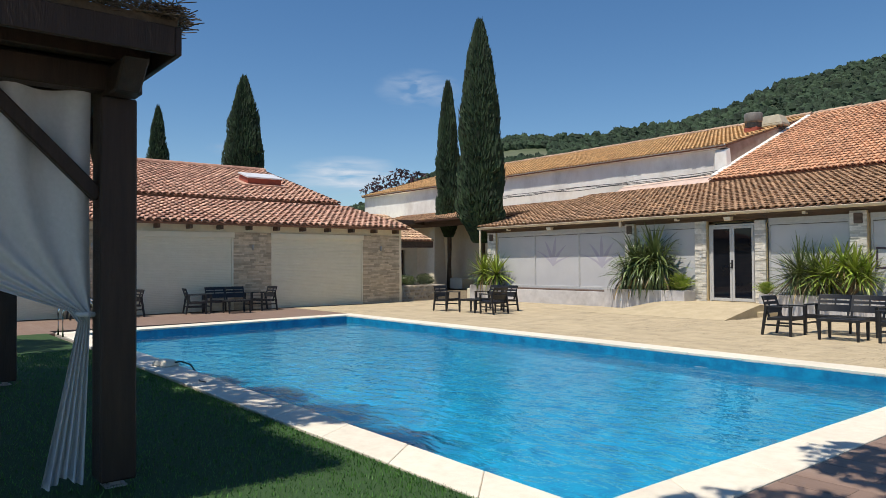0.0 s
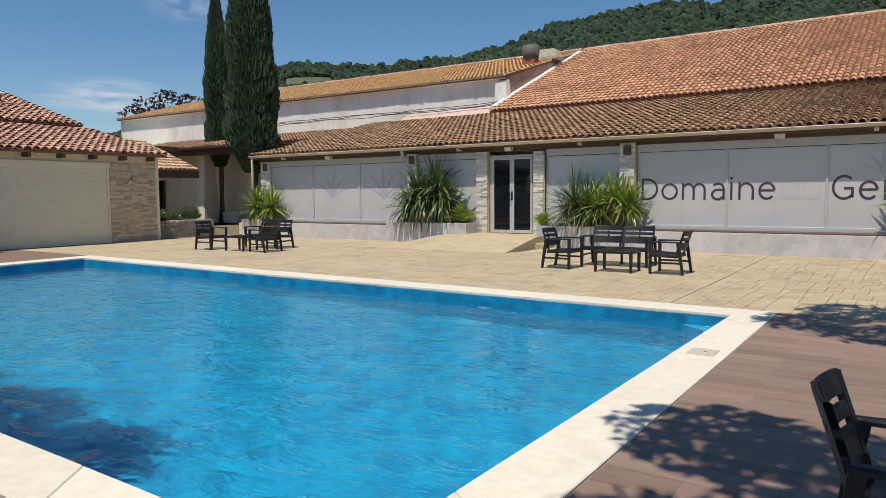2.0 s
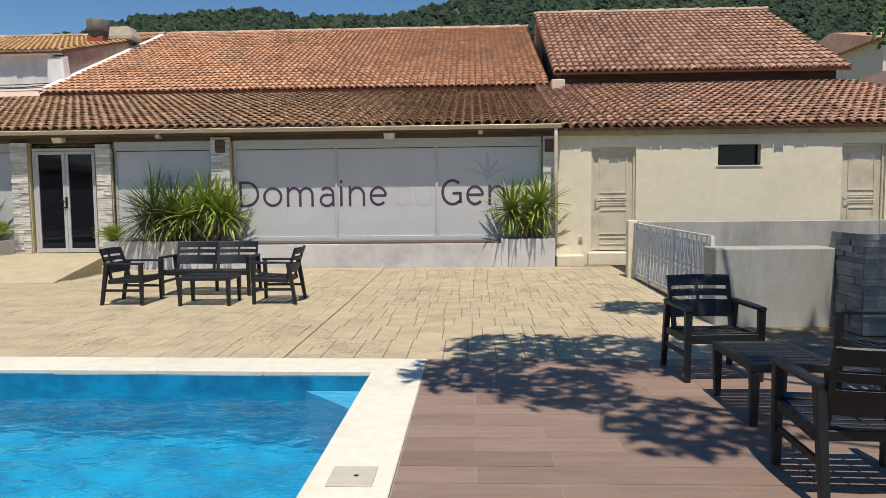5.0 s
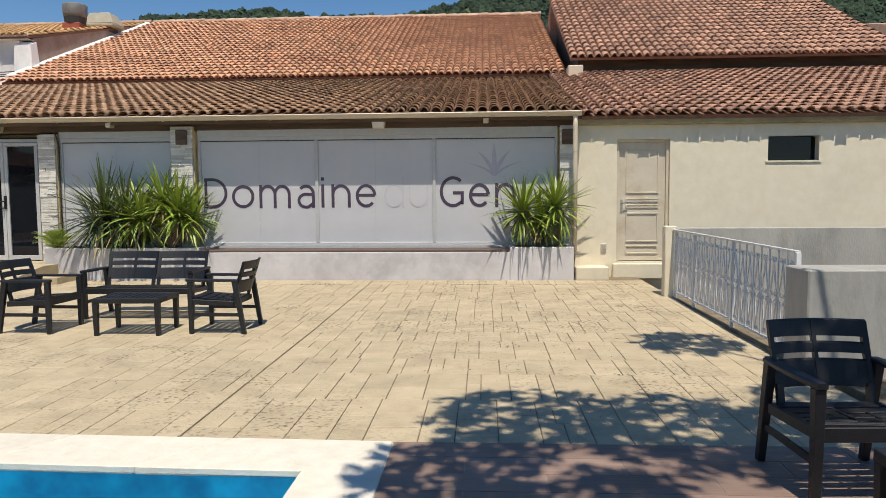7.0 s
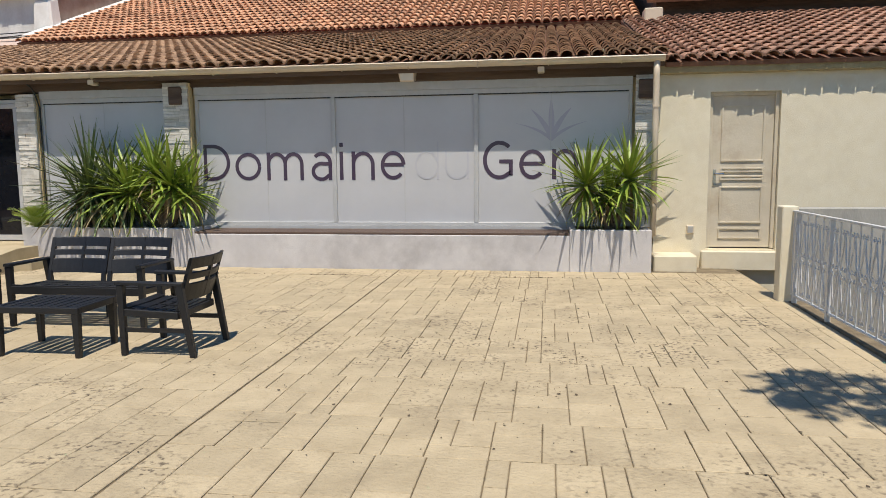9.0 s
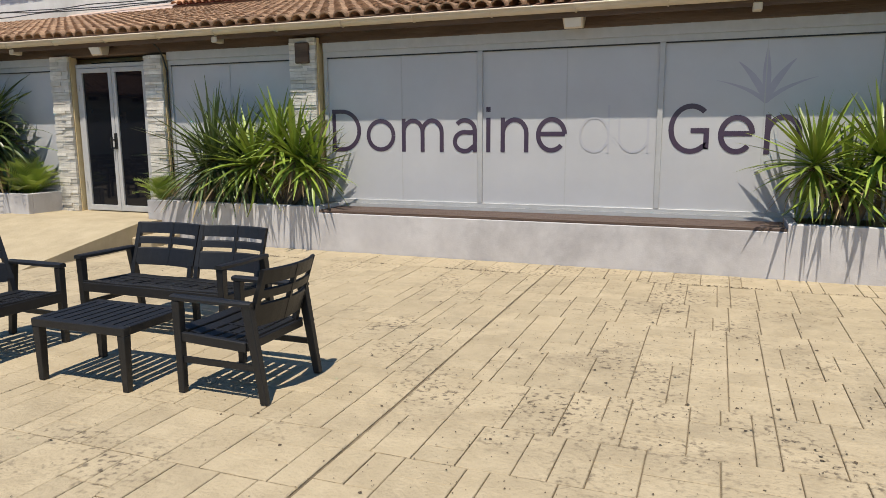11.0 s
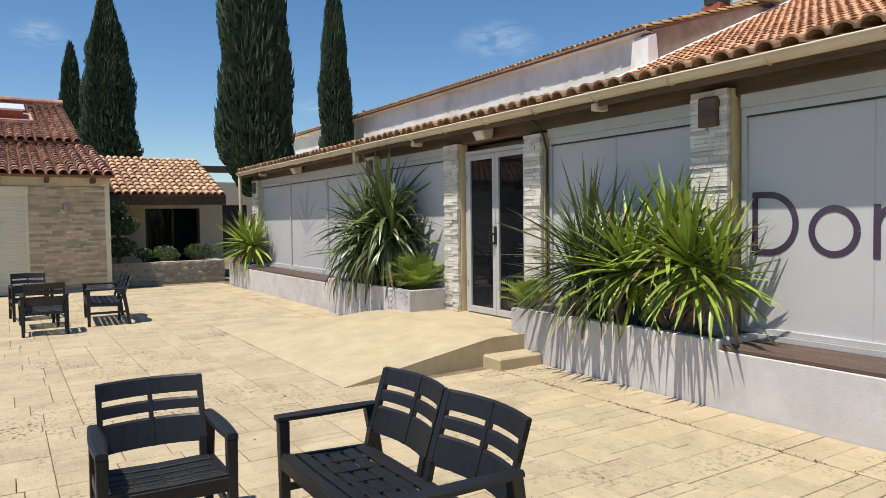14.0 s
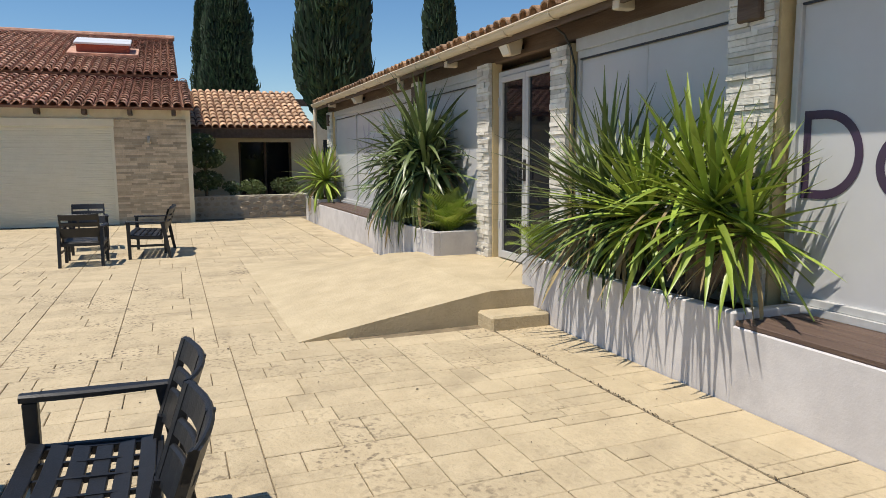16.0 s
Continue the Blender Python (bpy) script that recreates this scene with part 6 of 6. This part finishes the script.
for k in range(n):
    if k % 3:
        x, y = g.uniform(PX - 6.4, 0.28), PY + 0.20 + g.normal(0, 0.06)
        dx, dy = g.normal(0, 0.05), g.uniform(0.01, 0.08)
    else:
        x, y = 0.26 + g.normal(0, 0.05), g.uniform(PY - 4.2, PY + 0.22)
        dx, dy = g.uniform(0.01, 0.08), g.normal(0, 0.05)
    z = 3.02 + g.uniform(0, 0.10)
    th.tube([(x - dx * 2, y - dy * 2, z), (x + dx, y + dy, z + g.uniform(-0.02, 0.03))], 0.004, 3, caps=False)
tagged(part("brushwood", th, THATCH, pg), kind="stuff")

cu = thing("curtain", "white cloth curtain tied back to the pergola post", "curtain")
s = Shape()
NU, NV = 40, 36
cv = []
for j in range(NV + 1):
    v = j / NV
    for i in range(NU + 1):
        u = i / NU
        yt = PY - 0.14 - 2.2 * (1 - u)
        if v < 0.62:
            k = v / 0.62
            pull = k ** 2.4
            y = yt * (1 - pull) + (PY - 0.13 - 0.07 * (1 - u)) * pull
            z = 2.66 - (2.66 - (1.16 + 0.35 * (1 - u) * (1 - k))) * k
        else:
            k = (v - 0.62) / 0.38
            y = PY - 0.13 - 0.07 * (1 - u) - 0.20 * k * (1 - u) - 0.03 * k
            z = 1.16 - 1.11 * k - 0.03 * math.sin(u * 9) * k
        fold = (0.055 * (1 - min(v / 0.62, 1) ** 2) + 0.012 + (0.03 * max(0, (v - 0.62) / 0.38))) * math.sin(u * 34 + 2 * v)
        cv.append((PX - 0.09 + fold, y, z))
s.add(cv, [(j * (NU + 1) + i, j * (NU + 1) + i + 1, (j + 1) * (NU + 1) + i + 1, (j + 1) * (NU + 1) + i) for j in range(NV) for i in range(NU)])
part("cloth", s, CURTAIN, cu, smooth=True)
part("tie_band", Shape().tube([(PX - 0.09 + 0.07 * math.cos(a), PY - 0.155 + 0.06 * math.sin(a), 1.16) for a in [k * math.pi / 6 for k in range(13)]], 0.018, 6), CURTAIN, cu)

# pool ladder, cleaning float and cover
ld = thing("pool_ladder", "polished steel pool ladder handrails", "ladder", at=pose(-12.0, -15.55, 0, 0, 0, 0))
for k in (-0.24, 0.24):
    part("handrail", Shape().tube([(k, -0.45, 0.0)] + [(k, -0.1 - 0.35 * math.cos(a), 0.5 + 0.32 * math.sin(a)) for a in [i * math.pi / 8 for i in range(9)]] + [(k, 0.26, -0.9)], 0.021, 8), CHROME, ld, smooth=True)
for k in range(3):
    part("tread", Shape().box(-0.24, 0.24, 0.22, 0.3, -0.3 - 0.25 * k, -0.27 - 0.25 * k), CHROME, ld)
cvr = thing("pool_alarm", "pale grey rounded pool alarm box on the coping with a hose", "pool fitting", at=pose(-5.95, -15.72, 0.008, 0, 0, 12))
part("case", Shape().hull([(-0.2, -0.13, 0), (0.2, -0.13, 0), (0.2, 0.13, 0), (-0.2, 0.13, 0)], [(-0.15, -0.09, 0.09), (0.15, -0.09, 0.09), (0.15, 0.09, 0.09), (-0.15, 0.09, 0.09)]), COPING, cvr, bevel=0.02)
part("hose", Shape().tube([(0.15, 0.05, 0.05), (0.26, 0.1, 0.07), (0.34, 0.2, 0.02), (0.38, 0.3, -0.15)], 0.014, 6), CABLE, cvr, smooth=True)
pk = thing("fallen_strap", "short dark strap lying on the pool coping", "strap", at=pose(-4.2, -15.83, 0.012))
part("strap", Shape().tube([(-0.12, 0.02, 0), (0, -0.02, 0.004), (0.12, 0.02, 0)], 0.008, 5), BLACK, pk)

# ---- terrace stones, last ----
def courses(x0, x1, y0, y1, step=1.0):
    """Stones laid in long courses that run towards the house, their cross joints broken."""
    out = []
    k = 0.0029
    x = x0
    while x < x1 - 0.02:
        w = rng.choice((0.3, 0.3, 0.42, 0.15, 0.36, 0.45)) * step
        xe = x1 if x1 - (x + w) < 0.11 else x + w
        y = y0
        while y < y1 - 0.02:
            h = rng.choice((0.3, 0.45, 0.6, 0.36, 0.22, 0.5)) * step
            ye = y1 if y1 - (y + h) < 0.16 else min(y + h, y1)
            mode = rng.random()
            if xe - x > 0.27 and ye - y > 0.28 and mode < 0.30:
                m = x + (xe - x) * rng.choice((0.36, 0.5, 0.62))
                cut = [(x, m, y, ye), (m, xe, y, ye)]
            elif xe - x > 0.27 and ye - y > 0.4 and mode < 0.42:
                m = y + (ye - y) * rng.choice((0.4, 0.5, 0.6))
                q = (x + xe) / 2
                cut = [(x, xe, y, m), (x, q, m, ye), (q, xe, m, ye)]
            else:
                cut = [(x, xe, y, ye)]
            out += [[p0 + k, p1 - k, q0 + k, q1 - k] for p0, p1, q0, q1 in cut]
            y = ye
        x = xe
    return out


def tiles():
    cells = []
    for x0, x1, low, st in ((-17.3, -13.4, -7.95, 1.35), (-13.4, -4.6, -8.35, 1.25), (-4.6, 1.074, -8.35, 0.82), (1.086, 5.6, -8.35, 0.74)):
        y = low
        while y < -1.2:
            e = y + rng.uniform(0.42, 0.95)
            e = -1.157 if e > -1.5 else e
            cells += courses(x0, x1, y, e, st)
            y = e
        cells += courses(x0, x1, -1.143, -0.605, st)
    return cells


stone_rest = Shape()
count = 0
for x0, x1, y0, y1 in tiles():
    if x0 > -9.1 and x1 < -4.3 and y0 > -2.5:
        continue
    j = rng.uniform(-0.0015, 0.002)
    c = 0.004
    low = [(x, y, -0.02) for x, y in ((x0, y0), (x1, y0), (x1, y1), (x0, y1))]
    mid2 = [(x, y, gz(x, y) - 0.004 + j) for x, y, _ in low]
    xa, xb, ya, yb = x0 + c, x1 - c, y0 + c, y1 - c
    high = [(x, y, gz(x, y) + j) for x, y in ((xa, ya), (xb, ya), (xb, yb), (xa, yb))]
    verts = low + mid2 + high
    faces = [(0, 1, 5, 4), (1, 2, 6, 5), (2, 3, 7, 6), (3, 0, 4, 7), (4, 5, 9, 8), (5, 6, 10, 9), (6, 7, 11, 10), (7, 4, 8, 11), (8, 9, 10, 11)]
    if -1.6 < x0 < 4.4 and -6.6 < y0 < -0.9 and count < 330:
        part("paving_stone", Shape().add(verts, faces), CONCRETE, terrace)
        count += 1
    else:
        stone_rest.add(verts, faces)
tagged(part("paving_stones", stone_rest, mat("stamped_concrete_rest", (0.44, 0.355, 0.225), (0.54, 0.445, 0.29), 3.5, 0.82, 0.6, 38, rand="island", spread=0.07,
     stain=(0.335, 0.27, 0.175), stain_scale=1.7, stain_amount=0.8, specks=(0.10, 0.075, 0.05)), terrace), kind="stuff")
g = np.random.default_rng(77)
deb = Shape()
for k in range(2600):
    x, y = g.uniform(-6, 5.4), g.uniform(-8.2, -0.8)
    if k > 900:
        x, y = 2.6 + g.normal(0, 1.2), -3.9 + g.normal(0, 1.3)
        if x > 5.4 or not -8.2 < y < -0.8:
            continue
    if x < -4.3 and y > -2.9:
        continue
    a, r = g.uniform(0, 6.28), g.uniform(0.002, 0.006) + 0.007 * (g.uniform() > 0.95)
    z = gz(x, y) + 0.004
    deb.add([(x + r * math.cos(a + q) * (1.6 if q < 0.1 else 0.8), y + r * math.sin(a + q), z + (0.004 if q > 3 else 0)) for q in (0, 1.4, 2.7, 4.4)], [(0, 1, 2, 3)])
for k in range(900):
    x, y = g.uniform(-4.1, 5.4), -1.15 + g.normal(0, 0.010)
    if math.sin(x * 5.1) + math.sin(x * 2.3 + 1) + g.normal(0, 0.6) < 0.3:
        continue
    a, r = g.uniform(0, 6.28), g.uniform(0.004, 0.011)
    z = gz(x, y) + 0.003
    deb.add([(x + r * math.cos(a + q), y + r * math.sin(a + q) * 0.7, z + (0.009 if q > 3 else 0)) for q in (0, 1.4, 2.7, 4.4)], [(0, 1, 2, 3)])
tagged(new("leaf_litter", deb.mesh("leaf_litter", mat("dry_leaf_litter", (0.06, 0.045, 0.03), (0.14, 0.10, 0.06), 30, 0.9, 0))), "tiny dry leaf crumbs scattered on the terrace", "leaf litter", kind="stuff")

# ---- thin clouds, far off ----
def cloud_material(seed, strength):
    m = bpy.data.materials.new("thin_cloud")
    m.use_nodes = True
    n, l = m.node_tree.nodes, m.node_tree.links
    n.remove(n["Principled BSDF"])
    out = n["Material Output"]
    tc = n.new("ShaderNodeTexCoord")
    mp = n.new("ShaderNodeMapping")
    mp.inputs["Location"].default_value = (seed, seed * 2, 0)
    mp.inputs["Scale"].default_value = (2.2, 3.4, 1)
    l.new(tc.outputs["UV"], mp.inputs["Vector"])
    no = n.new("ShaderNodeTexNoise")
    no.inputs["Scale"].default_value, no.inputs["Detail"].default_value, no.inputs["Distortion"].default_value = 1.5, 7, 0.5
    l.new(mp.outputs[0], no.inputs["Vector"])
    gr = n.new("ShaderNodeTexGradient")
    gr.gradient_type = "SPHERICAL"
    mg = n.new("ShaderNodeMapping")
    mg.inputs["Location"].default_value = (-1, -1, 0)
    mg.inputs["Scale"].default_value = (2, 2, 1)
    l.new(tc.outputs["UV"], mg.inputs["Vector"])
    l.new(mg.outputs[0], gr.inputs["Vector"])
    mr = n.new("ShaderNodeMapRange")
    mr.inputs[1].default_value, mr.inputs[2].default_value = 0.36, 0.75
    l.new(no.outputs["Fac"], mr.inputs[0])
    mu = n.new("ShaderNodeMath")
    mu.operation = "MULTIPLY"
    l.new(mr.outputs[0], mu.inputs[0])
    l.new(gr.outputs["Fac"], mu.inputs[1])
    mu2 = n.new("ShaderNodeMath")
    mu2.operation = "MULTIPLY"
    mu2.inputs[1].default_value = strength
    mu2.use_clamp = True
    l.new(mu.outputs[0], mu2.inputs[0])
    em = n.new("ShaderNodeEmission")
    em.inputs["Color"].default_value = (0.80, 0.86, 0.95, 1)
    em.inputs["Strength"].default_value = 0.85
    tr = n.new("ShaderNodeBsdfTransparent")
    mx = n.new("ShaderNodeMixShader")
    l.new(mu2.outputs[0], mx.inputs[0])
    l.new(tr.outputs[0], mx.inputs[1])
    l.new(em.outputs[0], mx.inputs[2])
    l.new(mx.outputs[0], out.inputs["Surface"])
    return m


for k, (c, w, h2, st) in enumerate((((-1268, 754, 185), 300, 90, 1.5), ((-1159, 855, 363), 190, 90, 0.6), ((-1456, 64, 348), 110, 60, 0.5), ((-1390, 560, 240), 130, 40, 0.4))):
    me = bpy.data.meshes.new("backdrop_cloud")
    me.from_pydata([(-w / 2, 0, -h2 / 2), (w / 2, 0, -h2 / 2), (w / 2, 0, h2 / 2), (-w / 2, 0, h2 / 2)], [], [(0, 1, 2, 3)])
    uv = me.uv_layers.new(name="UVMap")
    for i, p in enumerate(((0, 0), (1, 0), (1, 1), (0, 1))):
        uv.data[i].uv = p
    me.materials.append(cloud_material(3.7 * k + 1, st))
    ob = tagged(new("backdrop_cloud_%d" % (k + 1), me), "thin white wisp of cloud in the sky", "cloud", kind="structure")
    ob.location = c
    ob.rotation_euler = (0, 0, math.atan2(c[1], c[0]) - math.pi / 2)
    ob.visible_shadow = False
